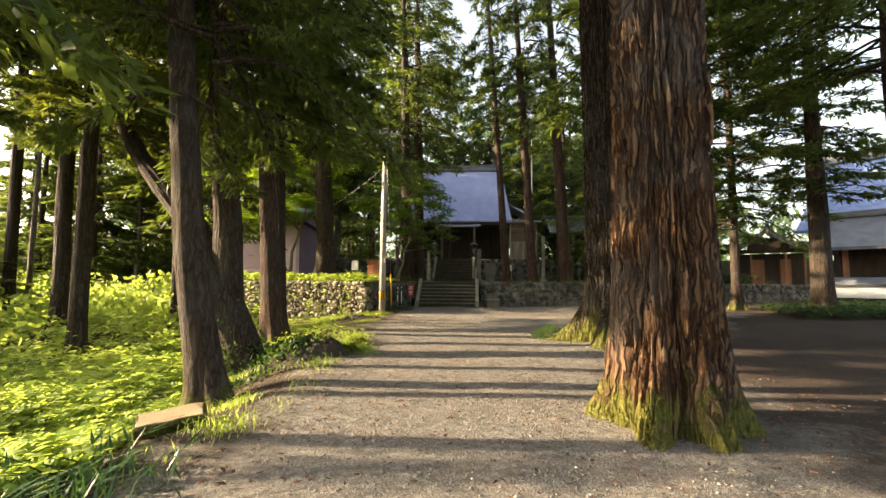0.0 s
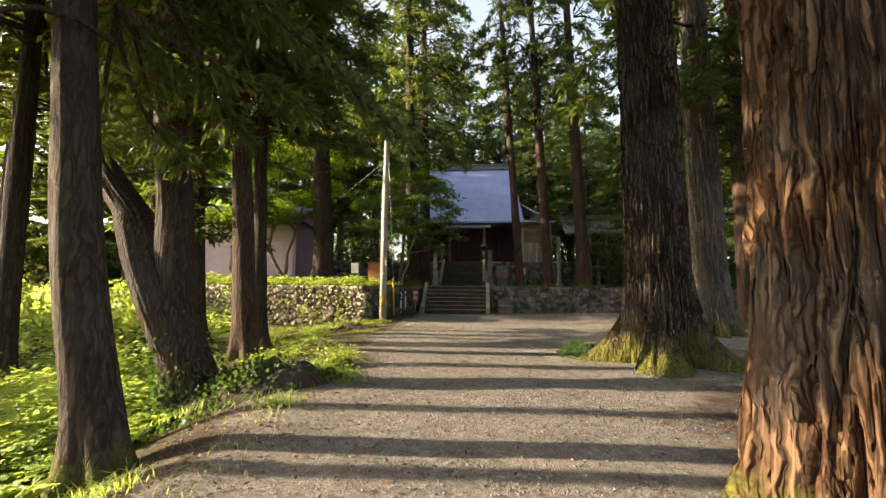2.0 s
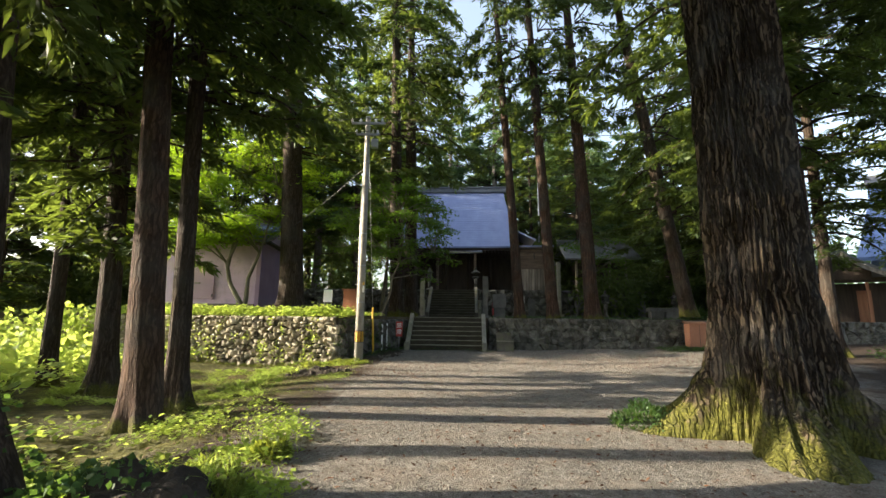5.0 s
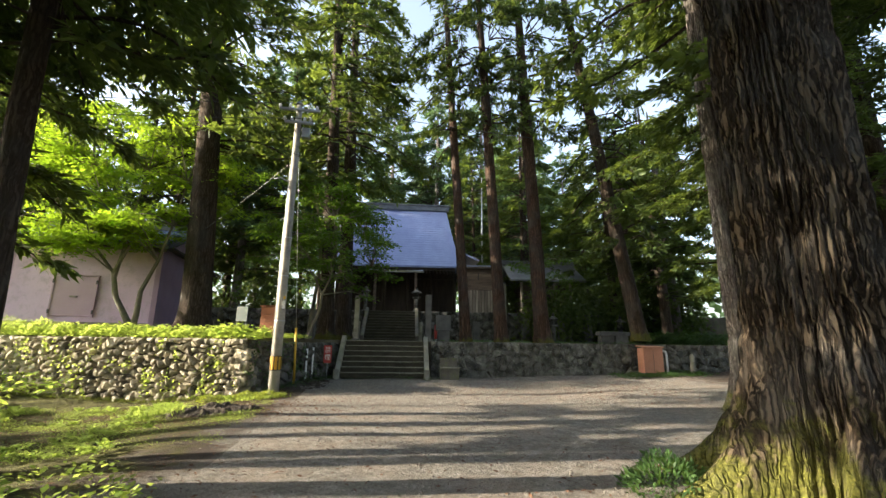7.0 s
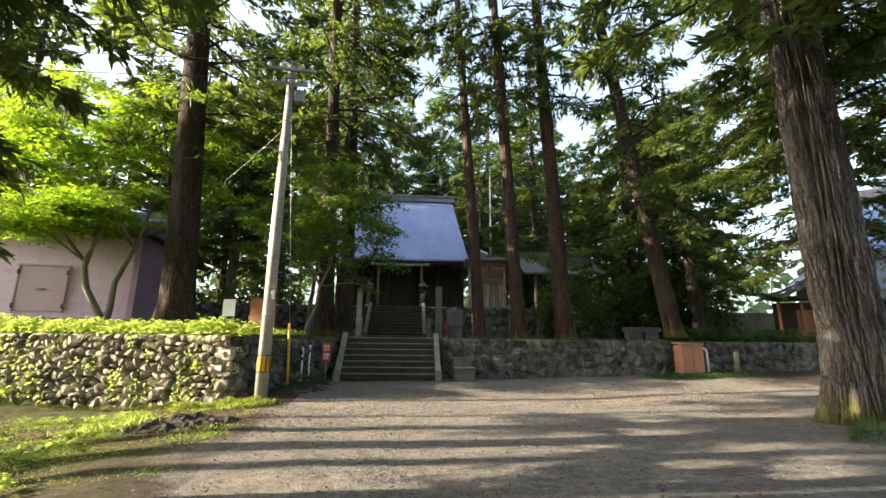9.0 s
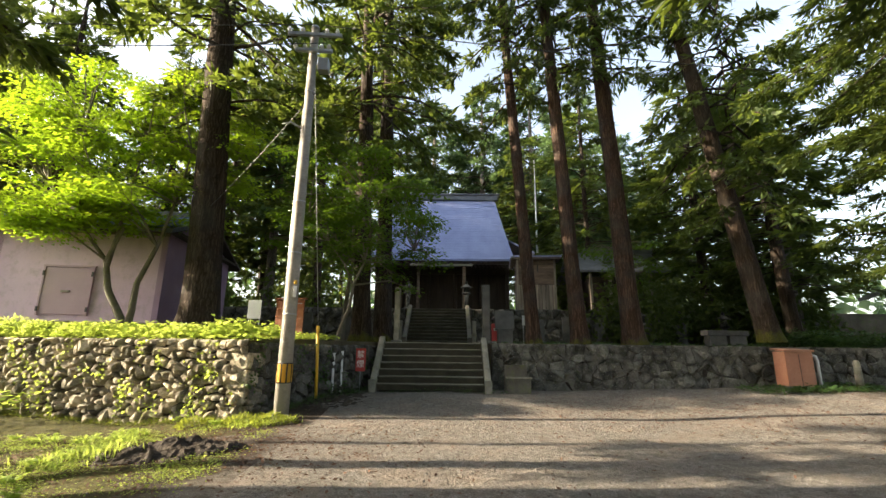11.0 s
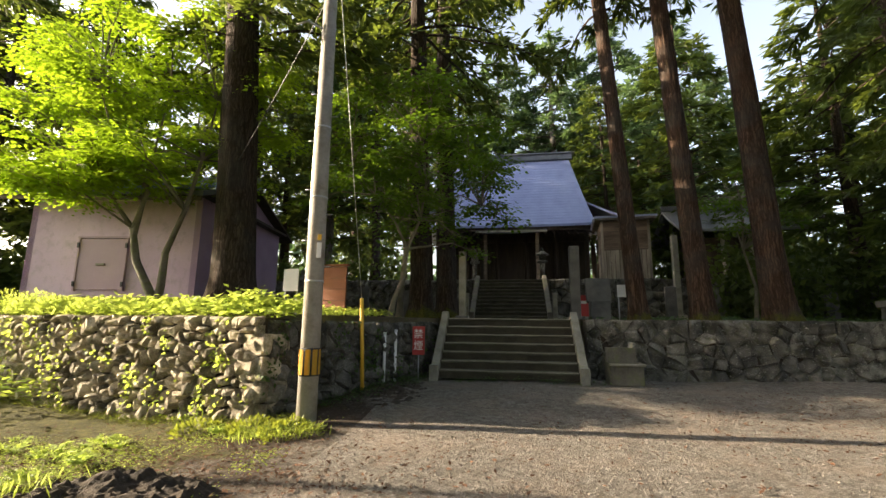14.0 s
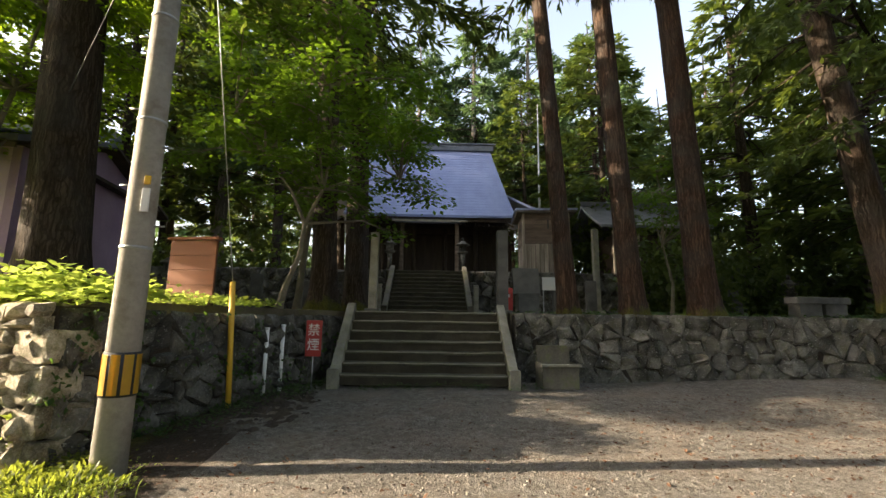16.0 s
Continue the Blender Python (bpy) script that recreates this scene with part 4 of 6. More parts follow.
    part("rear_wall", box(9.8, 0.16, 4.6, (0, 27.0, T2 + 0.3)), WOOD_DARK, h)
    part("floor_platform", box(11.2, 9.8, 0.55, (0, 23.0, T2), 0.03), WOOD_DARK, h)
    for i in range(6):
        x = -4.9 + i * 1.96
        part("post", tube_mesh("post", [(x, 18.7, T2), (x, 18.7, 7.9)], 0.14, WOOD_DARK, 12), None, h)
    part("lintel", box(10.2, 0.2, 0.3, (0, 18.7, 6.9)), WOOD_DARK, h)
    for x in (-3.9, -1.95, 1.95, 3.9):
        fr = part("lattice_door", box(1.5, 0.06, 2.3, (x, 19.28, T2 + 0.6)), WOOD_DARK, h)
        for k in range(7):
            o = part("bar", box(0.05, 0.05, 2.3, (x - 0.63 + k * 0.21, 19.22, T2 + 0.6)), WOOD_DARK, fr)
    # the small canopy over the entrance
    can = part("canopy", sheet_mesh("canopy", [[(x, 15.0 + 2.6 * k, 6.95 + 0.5 * k + 0.10 * abs(x / 2.4) ** 3) for x in np.linspace(-2.1, 2.1, 9)] for k in (1, 0.66, 0.33, 0)], 0.12, ROOF_BLUE), None, h, "pale edged porch canopy")
    part("fascia", box(4.2, 0.07, 0.13, (0, 14.98, 6.86)), PALE_STONE, can)
    for s in (-1, 1):
        part("porch_post", box(0.2, 0.2, 3.4, (s * 1.55, 15.5, T2), 0.02), WOOD_BROWN, h)
    part("offering_step", box(3.2, 0.9, 0.25, (0, 17.6, T2), 0.02), STEP_STONE, h)
    return h


def sheet_mesh(name, rows, thick, mt):
    v, f = sheet(rows, thick)
    return mesh_from(name, v, f, mt)


hall()


def belfry():
    """The small boarded tower beside the hall."""
    g = thing("boarded_tower", "small weathered tower with boarded walls and flat metal roof", "tower", S @ pose(5.9, 13.4, T2, 0, 0, -6))
    part("body", box(2.2, 2.2, 3.3), WOOD_DARK, g)
    q = random.Random(3)
    for i in range(11):
        part("board", box(0.185, 0.03, 1.75, (-1.05 + 0.21 * i, -1.12, 0), 0.004), WOOD_GREY, g)
        part("board", box(0.03, 0.185, 1.75, (-1.12, -1.05 + 0.21 * i, 0), 0.004), WOOD_GREY, g)
    for i in range(8):
        part("clapboard", box(2.28, 0.03, 0.2, (0, -1.125, 1.78 + 0.19 * i), 0.004), WOOD_BROWN, g)
        part("clapboard", box(0.03, 2.28, 0.2, (-1.125, 0, 1.78 + 0.19 * i), 0.004), WOOD_BROWN, g)
    for sx, sy in ((-1, -1), (1, -1), (-1, 1), (1, 1)):
        part("corner_post", box(0.12, 0.12, 3.32, (sx * 1.11, sy * 1.11, 0)), WOOD_GREY, g)
    part("slit", box(0.07, 0.03, 0.45, (0.1, -1.15, 2.5)), BLACK, g)
    part("roof", sheet_mesh("roof", [[(x, y, 3.62 - 0.10 * abs(y)) for x in (-1.5, 0, 1.5)] for y in (1.5, 0.75, 0, -0.75, -1.5)], 0.09, ROOF_BLUE), None, g)
    part("eave", box(2.9, 2.9, 0.10, (0, 0, 3.28)), WOOD_GREY, g)


belfry()


# ---- the pink store house ----
def tiled_roof(g, length, y0, z0, y1, z1, courses, cols, mt, x0=0.0):
    """Rows of rounded tiles climbing from the eave (y0, z0) to the ridge (y1, z1)."""
    L = math.hypot(y1 - y0, z1 - z0) / courses
    w = length / cols
    v, f = [], []
    for i in range(2):
        for k in range(7):
            a = k / 6
            v.append((w * a, L * 1.1 * i, 0.045 * math.sin(a * math.pi) + 0.03 * (1 - i)))
    v += [(x, y, z - 0.018) for x, y, z in v]
    for k in range(6):
        f += [(k, k + 1, k + 8, k + 7), (14 + k, 21 + k, 22 + k, 15 + k), (k, 14 + k, 15 + k, k + 1)]
    me = mesh_from("tile", v, f, mt, True)
    ang = math.degrees(math.atan2(z1 - z0, y1 - y0))
    for i in range(courses):
        for j in range(cols):
            k = i / courses
            again("tile", me, g, pose(x0 + j * w, y0 + (y1 - y0) * k, z0 + (z1 - z0) * k, ang, 0, 0))


def store():
    g = thing("store_house", "pink rendered store house with blue tiled roof and locked door", "building", pose(-9.3, 27.6, T1, 0, 0, 184.5))
    # local x runs along the front away from the corner, y outwards is -y
    L, D, H = 5.2, 6.3, 3.5
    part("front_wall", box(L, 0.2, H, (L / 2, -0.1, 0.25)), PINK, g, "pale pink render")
    e = part("end_wall", box(0.2, D, H, (-0.09, -D / 2, 0.25)), SHADED_PINK, g, "pink render, its shade painted in mauve")
    part("rear_wall", box(L, 0.2, H, (L / 2, -D + 0.1, 0.25)), SHADED_PINK, g)
    part("far_wall", box(0.2, D, H, (L - 0.1, -D / 2, 0.25)), SHADED_PINK, g)
    b = bmesh.new()
    t = [b.verts.new(v) for v in ((-0.19, 0, H + 0.25), (-0.19, -D, H + 0.25), (-0.19, -D / 2, H + 1.25))]
    b.faces.new(t)
    x = bmesh.ops.extrude_face_region(b, geom=b.faces[:])
    bmesh.ops.translate(b, vec=(0.2, 0, 0), verts=[v for v in x["geom"] if isinstance(v, bmesh.types.BMVert)])
    part("gable", b, SHADED_PINK, g)
    part("plinth", box(L + 0.1, D + 0.1, 0.3, (L / 2 - 0.05, -D / 2, 0)), DARK_STONE, g)
    part("plinth_beam", box(L, 0.12, 0.22, (L / 2, 0.05, 0.32), 0.02), WOOD_GREY, g)
    # door with raised frame and hinges
    d = part("door", box(1.45, 0.07, 1.58, (2.75, 0.03, 0.76), 0.01), PINK_DOOR, g, "pink sheet door")
    for xx in (2.0, 3.5):
        part("jamb", box(0.05, 0.09, 1.66, (xx, 0.045, 0.72)), PINK_DOOR, d)
        for zz in (0.85, 2.05):
            part("hinge", box(0.05, 0.05, 0.16, (xx, 0.10, zz)), BLACK, d)
    part("head", box(1.6, 0.09, 0.06, (2.75, 0.045, 2.36)), PINK_DOOR, d)
    part("lock", box(0.26, 0.05, 0.07, (2.75, 0.085, 1.5)), WOOD_GREY, d)
    rf = part("roof", box(L + 1.0, D + 0.2, 0.1, (L / 2, -D / 2, H + 0.2)), WOOD_DARK, g)
    rise = 1.05
    for s, y0 in ((1, 0.75), (-1, -D - 0.75)):
        rows = [[(xx, y0 + (-D / 2 - y0) * k, H + 0.12 + (rise + 0.3) * k) for xx in (-0.55, L + 0.55)] for k in (0, 0.5, 1)]
        if s < 0:
            rows = [list(reversed(r)) for r in rows]
        rows = [list(reversed(r)) for r in rows]
        part("roof_deck", sheet_mesh("roof_deck", rows, 0.1, WOOD_DARK), None, g)
    tiles = part("tiling", box(L + 1.1, 0.12, 0.10, (L / 2, 0.74, H + 0.08)), TILE_GREY, g)
    # tiles climb from the front eave to the ridge
    holder = part("front_tiles", box(L + 1.0, 0.3, 0.22, (0, 0, 0)), TILE_GREY, g)
    holder.matrix_basis = pose(L / 2, -D / 2, H + 1.68, 0, 0, 180)
    tiled_roof(holder, L + 1.1, -(D / 2 + 0.78), -1.45, 0.0, -0.02, 14, 14, TILE_BLUE, -(L + 1.1) / 2)
    fascia = part("fascia", box(L + 1.1, 0.05, 0.2, (L / 2, 0.72, H - 0.08)), WOOD_BROWN, g)
    vg = part("verge", sheet_mesh("verge", [[(-0.62, 0.8 + (-D / 2 - 0.8) * k, H + 0.2 + (rise + 0.35) * k), (-0.40, 0.8 + (-D / 2 - 0.8) * k, H + 0.2 + (rise + 0.35) * k)] for k in (1, 0.5, 0)], 0.16, TILE_GREY), None, g)


store()

# a pile of old planks in front of the store
pq = random.Random(5)
for i in range(9):
    g = thing("plank", "old grey plank in a pile before the store house", "plank", pose(-11.7 + pq.uniform(-0.2, 0.2), 26.75 + pq.uniform(-0.1, 0.1), T1 + 0.02 + 0.095 * (i // 3), 0, 0, 184 + pq.uniform(-3, 3)), "plank pile")
    part("board", rough(box(2.5 + pq.uniform(-0.4, 0.3), 0.24, 0.07, (0, (i % 3) * 0.27 - 0.27, 0), 0.008), 0.01, 1.5), WOOD_GREY, g)


# ---- utility pole, guy wire ----
def pole():
    g = thing("utility_pole", "round concrete utility pole with yellow and black guard", "pole", (-2.96, 21.6, 0.04))
    part("shaft", tube_mesh("shaft", [(0, 0, -0.1), (0, 0, 4), (0, 0, 9.2)], [0.152, 0.128, 0.095], CONCRETE, 28), None, g)
    part("cap", tube_mesh("cap", [(0, 0, 9.2), (0, 0, 9.26)], [0.12, 0.10], STEEL, 16), None, g)
    wrap = part("guard", tube_mesh("guard", [(0, 0, 0.64), (0, 0, 1.05)], [0.156, 0.154], BLACK, 28), None, g, "black and yellow striped plastic sleeve")
    for i in range(9):
        a = i * 2 * math.pi / 9
        rows = [[((0.160) * math.cos(a + d), 0.160 * math.sin(a + d), z) for d in np.linspace(-0.26, 0.26, 5)] for z in (0.66, 1.03)]
        part("stripe", sheet_mesh("stripe", [list(r) for r in rows], 0.0, YELLOW), None, wrap)
    part("number_plate", box(0.07, 0.02, 0.24, (0.10, -0.135, 2.42), 0.004), WHITE, g)
    part("marker", box(0.06, 0.02, 0.09, (0.10, -0.135, 2.70), 0.004), YELLOW, g)
    for z in (2.05, 3.4, 4.6, 7.4):
        part("band", tube_mesh("band", [(0, 0, z), (0, 0, z + 0.03)], [0.160 - 0.006 * z] * 2, STEEL, 20), None, g)
    for z, w, y in ((8.9, 1.3, -0.14), (8.45, 0.9, -0.14)):
        arm = part("crossarm", box(w, 0.08, 0.08, (0.05, y, z)), STEEL, g)
        for k in (-0.45, -0.2, 0.25, 0.45):
            part("insulator", tube_mesh("insulator", [(k * w, y, z + 0.08), (k * w, y, z + 0.14), (k * w, y, z + 0.22)], [0.03, 0.055, 0.03], WHITE, 10), None, arm)
    part("bracket", tube_mesh("bracket", [(0, 0, 6.4), (-0.35, -0.1, 6.55), (-0.55, -0.1, 6.5)], 0.02, STEEL, 6), None, g)
    part("switch_box", box(0.26, 0.22, 0.34, (0.28, 0, 8.0), 0.02), STEEL, g)
    for i in range(8):
        a = (i % 2) * math.pi
        part("step_bolt", tube_mesh("step_bolt", [(math.cos(a) * 0.13, 0, 2.3 + i * 0.42), (math.cos(a) * 0.24, 0, 2.3 + i * 0.42)], 0.009, STEEL, 6), None, g)
    part("conduit", tube_mesh("conduit", [(-0.165, 0.05, 0.2), (-0.15, 0.05, 4), (-0.13, 0.05, 7)], 0.018, STEEL, 8), None, g)


pole()


def wire(a, b, sag, r, label, name="cable"):
    pts = [Vector(a).lerp(Vector(b), k) - Vector((0, 0, sag * 4 * k * (1 - k))) for k in np.linspace(0, 1, 16)]
    tagged(part(name, tube_mesh(name, pts, r, BLACK, 5), None), label, "cable")


wire((-2.92, 21.26, 9.1), (-30, 20.0, 8.6), 0.7, 0.012, "black overhead cable from the pole")
wire((-2.60, 21.26, 8.6), (-30, 20.3, 8.1), 0.7, 0.012, "black overhead cable from the pole")
wire((-2.70, 21.26, 9.1), (30, 21.5, 9.6), 0.8, 0.012, "black overhead cable from the pole")
wire((-2.80, 21.5, 7.4), (-9.3, 28.2, 5.2), 0.2, 0.010, "black service cable to the store house")
g = thing("guy_wire", "thin steel guy wire with tall yellow guard tube", "guy wire", (-2.80, 24.1, 0.08))
part("guard_tube", tube_mesh("guard_tube", [(0, 0, 0), (-0.03, -0.05, 1.0), (-0.06, -0.10, 1.9)], 0.042, YELLOW, 10), None, g)
part("strand", tube_mesh("strand", [(-0.06, -0.10, 1.9), (-0.10, -2.55, 8.3)], 0.008, STEEL, 5), None, g)

# ---- small things by the stairs ----


def no_smoking():
    g = thing("no_smoking_sign", "small red no-smoking sign on a thin steel rod", "sign", pose(-1.85, 25.5, 0.12, 0, 0, -8))
    part("rod", tube_mesh("rod", [(0, 0, 0), (0, 0, 0.7)], 0.012, STEEL, 8), None, g)
    b = part("plate", box(0.30, 0.02, 0.66, (0, -0.012, 0.62), 0.006), RED, g)
    for i, ch in enumerate("\u7981\u7159"):
        c = bpy.data.curves.new("letter", "FONT")
        c.body, c.size, c.align_x, c.extrude = ch, 0.24, "CENTER", 0.002
        c.materials.append(WHITE)
        tmp = new("letter", c)
        me = bpy.data.meshes.new_from_object(tmp.evaluated_get(bpy.context.evaluated_depsgraph_get()))
        bpy.data.objects.remove(tmp)
        if not me.materials:
            me.materials.append(WHITE)
        o = part("letter", me, WHITE, b)
        o.matrix_basis = pose(0, -0.026, 1.02 - i * 0.27, 90, 0, 0)


no_smoking()
for x, y, h in ((-2.55, 24.95, 1.15), (-2.38, 25.35, 1.2)):
    g = thing("white_pipe", "white plastic pipe standing against the wall", "pipe", (x, y, 0.08), "white pipes")
    part("tube", tube_mesh("tube", [(0, 0, 0), (0, 0, h)], 0.035, WHITE, 10), None, g)
    part("cap", tube_mesh("cap", [(0, 0, h), (0, 0, h + 0.04)], 0.042, WHITE, 10), None, g)

g = thing("stone_trough", "old pale stone trough by the stairs", "trough", S @ pose(2.68, 0.25, 0.12, 0, 0, 3))
b = box(0.75, 0.5, 0.5, bevel=0.02)
top_f = max(b.faces, key=lambda f: f.calc_center_median().z)
r_ = bmesh.ops.inset_individual(b, faces=[top_f], thickness=0.07)
bmesh.ops.translate(b, vec=(0, 0, -0.2), verts=top_f.verts)
part("basin", rough(b, 0.008), STEP_STONE, g)
part("back_slab", rough(box(0.7, 0.08, 0.38, (0, 0.24, 0.45), 0.015), 0.006), STEP_STONE, g)
part("edge_slab", box(0.8, 0.10, 0.05, (0, -0.27, 0.44), 0.012), PALE_STONE, g)

g = thing("memorial_tablet", "dark slanted stone tablet on a block", "monument", S @ pose(2.62, 2.6, T1, 0, 0, 0))
part("block", rough(box(0.55, 0.45, 0.55, bevel=0.03), 0.01), DARK_STONE, g)
k = part("tablet", rough(box(0.72, 0.12, 0.75, bevel=0.03), 0.008), DARK_STONE, g)
k.matrix_basis = pose(0, 0, 0.5, -16, 0, 0)

g = thing("notice_board", "small white notice board on two posts", "sign", pose(4.58, 30.6, T1, 0, 0, -6))
part("panel", box(0.52, 0.03, 0.42, (0, 0, 0.82), 0.006), WHITE, g)
for s in (-1, 1):
    part("leg", box(0.035, 0.035, 1.2, (s * 0.22, 0.03, 0)), STEEL, g)
g = thing("notice_board", "small white notice board on two posts", "sign", pose(-5.15, 25.6, T1, 0, 0, -10))
part("panel", box(0.42, 0.03, 0.56, (0, 0, 0.62), 0.006), WHITE, g)
for s in (-1, 1):
    part("leg", box(0.035, 0.035, 1.15, (s * 0.17, 0.03, 0)), STEEL, g)

g = thing("guide_board", "orange-brown wooden guide board on two posts", "sign", pose(-3.9, 24.95, T1, 0, 0, -12))
for i in range(4):
    part("plank", box(0.86, 0.04, 0.255, (0, 0, 0.1 + 0.26 * i), 0.006), WOOD_ORANGE, g)
for s in (-1, 1):
    part("leg", box(0.07, 0.07, 1.2, (s * 0.36, 0.06, 0)), WOOD_DARK, g)
part("cap_rail", box(0.96, 0.12, 0.05, (0, 0, 1.15), 0.01), WOOD_ORANGE, g)

g = thing("tall_post", "tall pale square stone post", "post", pose(7.9, 34.3, T1, 0, 0, -4))
part("shaft", rough(box(0.24, 0.24, 3.7, bevel=0.025), 0.006), PALE_STONE, g)
part("foot", box(0.5, 0.45, 0.3, bevel=0.03), PALE_STONE, g)

g = thing("utility_cabinet", "rust-brown metal cabinet with sloping lid", "cabinet", pose(11.45, 25.15, lie(11.4, 25.1) - 0.02, 0, 0, -4))
part("body", box(0.85, 0.5, 1.08, (0, 0, 0.04), 0.015), TERRACOTTA, g)
part("plinth", box(0.9, 0.56, 0.1), DARK_STONE, g)
k = part("lid", box(0.92, 0.6, 0.05, (0, 0, 0), 0.01), TERRACOTTA, g)
k.matrix_basis = pose(0, 0, 1.15, 5, 0, 0)
part("door_seam", box(0.012, 0.012, 0.95, (0.0, -0.252, 0.1)), BLACK, g)
g = thing("white_pipe", "bent white pipe beside the cabinet", "pipe", (12.1, 25.0, lie(12.1, 25.0)), "white pipes")
part("tube", tube_mesh("tube", [(0, 0, 0), (0, 0, 0.8), (-0.04, 0, 0.93), (-0.16, 0, 0.97)], 0.045, WHITE, 10), None, g)
g = thing("stone_bollard", "short pale round stone post", "bollard", (13.1, 24.75, lie(13.1, 24.75) - 0.02))
part("shaft", tube_mesh("shaft", [(0, 0, 0), (0, 0, 0.7), (0, 0, 0.8), (0, 0, 0.84)], [0.10, 0.095, 0.075, 0.02], PALE_STONE, 14), None, g)
g = thing("stone_bench", "flat stone slab on two blocks", "bench", pose(11.7, 28.4, T1, 0, 0, -2))
part("slab", rough(box(1.6, 0.5, 0.2, (0, 0, 0.42), 0.03), 0.012), DARK_STONE, g)
for s in (-1, 1):
    part("block", rough(box(0.66, 0.4, 0.43, (s * 0.38, 0, 0), 0.02), 0.01), DARK_STONE, g)
g = thing("red_hydrant_box", "red fire-hose box on the terrace", "fire box", S @ pose(2.6, 5.6, T1, 0, 0, 0))
part("body", box(0.4, 0.25, 0.75, (0, 0, 0.15), 0.02), RED, g)
part("leg", box(0.3, 0.15, 0.15), STEEL, g)
part("plate", box(0.2, 0.01, 0.1, (0, -0.13, 0.6)), WHITE, g)
g = thing("lightning_mast", "thin pale metal mast behind the tower", "mast", S @ Matrix.Translation((7.6, 20.5, T2)))
part("shaft", tube_mesh("shaft", [(0, 0, 0), (0, 0, 7), (0, 0, 13.5)], [0.10, 0.08, 0.03], STEEL, 10), None, g)
part("base", box(0.5, 0.5, 0.2), CONCRETE, g)
for i, (x, y, h) in enumerate(((9.9, 7.2, 1.2), (10.6, 7.9, 1.5), (11.6, 7.4, 1.0), (5.0, 7.9, 1.1), (6.4, 8.2, 1.3), (8.0, 8.1, 1.0), (-4.4, 7.5, 1.1), (-6.3, 7.5, 1.3))):
    g = thing("gravestone", "small weathered upright memorial stone", "monument", S @ pose(x, y, T1, 0, 0, i * 17 % 30 - 15), "memorial stones")
    part("stone", rough(box(0.42, 0.24, h, (0, 0, 0.12), 0.05), 0.02, 2), DARK_STONE, g)
    part("plinth", rough(box(0.6, 0.4, 0.16, bevel=0.03), 0.01), DARK_STONE, g)


def sub_shrine():
    g = thing("sub_shrine", "small dark timber shrine under a low roof", "shrine", S @ pose(10.3, 12.6, T2 - 0.3, 0, 0, 0))
    part("body", box(3.0, 2.6, 2.4), WOOD_DARK, g)
    for x in (-1.7, -0.6, 0.6, 1.7):
        part("post", box(0.14, 0.14, 2.5, (x, -1.7, 0), 0.01), WOOD_GREY, g)
    for s in (-1, 1):
        rows = [[(x, s * 2.5 * k, 4.1 - 1.5 * k ** 0.85) for x in ((-2.6, 2.6) if s > 0 else (2.6, -2.6))] for k in np.linspace(0, 1, 6)]
        part("roof_slope", sheet_mesh("roof_slope", [list(reversed(r)) for r in rows], 0.12, TILE_GREY), None, g)
    part("ridge", box(5.4, 0.3, 0.25, (0, 0, 4.05), 0.04), TILE_GREY, g)


sub_shrine()


# ---- the temple gate and houses to the east ----
def gate_house():
    z = 1.5
    g = thing("gate_house", "dark timber porch house with curved gabled roof", "building", pose(20.3, 27.2, z, 0, 0, -35) @ Matrix.Diagonal((0.55, 0.7, 0.8, 1)))
    part("platform", box(7.5, 4.0, 0.25, (0, 2, -0.1)), STEP_STONE, g)
    part("wall_panel", box(6.6, 0.15, 2.5, (0, 1.4, 0.1)), WOOD_DARK, g)
    for x in (-3.2, -1.6, 1.6, 3.2):
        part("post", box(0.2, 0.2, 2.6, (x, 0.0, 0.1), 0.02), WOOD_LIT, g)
    part("door", box(1.3, 0.06, 2.0, (-1.0, 1.3, 0.15)), WOOD_LIT, g, "timber door with sunlight painted into its red-brown")
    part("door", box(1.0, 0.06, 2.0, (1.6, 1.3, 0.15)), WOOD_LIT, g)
    for s in (-1, 1):
        rows = [[(s * 4.0 * k, y, 4.7 - 1.9 * k ** 0.72 + 0.25 * k ** 4) for y in (-1.0, 1.5, 4.4)] for k in np.linspace(0, 1, 9)]
        if s > 0:
            rows = [list(reversed(r)) for r in rows]
        part("roof_slope", sheet_mesh("roof_slope", rows, 0.16, TILE_GREY), None, g)
        part("barge_board", sheet_mesh("barge_board", [[(s * 4.0 * k, y, 4.5 - 1.9 * k ** 0.72 + 0.25 * k ** 4) for y in ((-1.02, -0.94) if s < 0 else (-0.94, -1.02))] for k in np.linspace(0, 1, 9)], 0.26, WOOD_GREY), None, g)
    part("gable", box(3.8, 0.12, 1.0, (0, -0.4, 2.75)), WOOD_DARK, g)
    part("gable_pendant", box(0.3, 0.06, 0.5, (0, -1.06, 3.9), 0.03), WOOD_GREY, g)
    part("ridge", box(0.4, 5.8, 0.4, (0, 1.7, 4.62), 0.06), TILE_GREY, g)
    part("beam", box(7.0, 0.24, 0.3, (0, 0, 2.6)), WOOD_DARK, g)


gate_house()


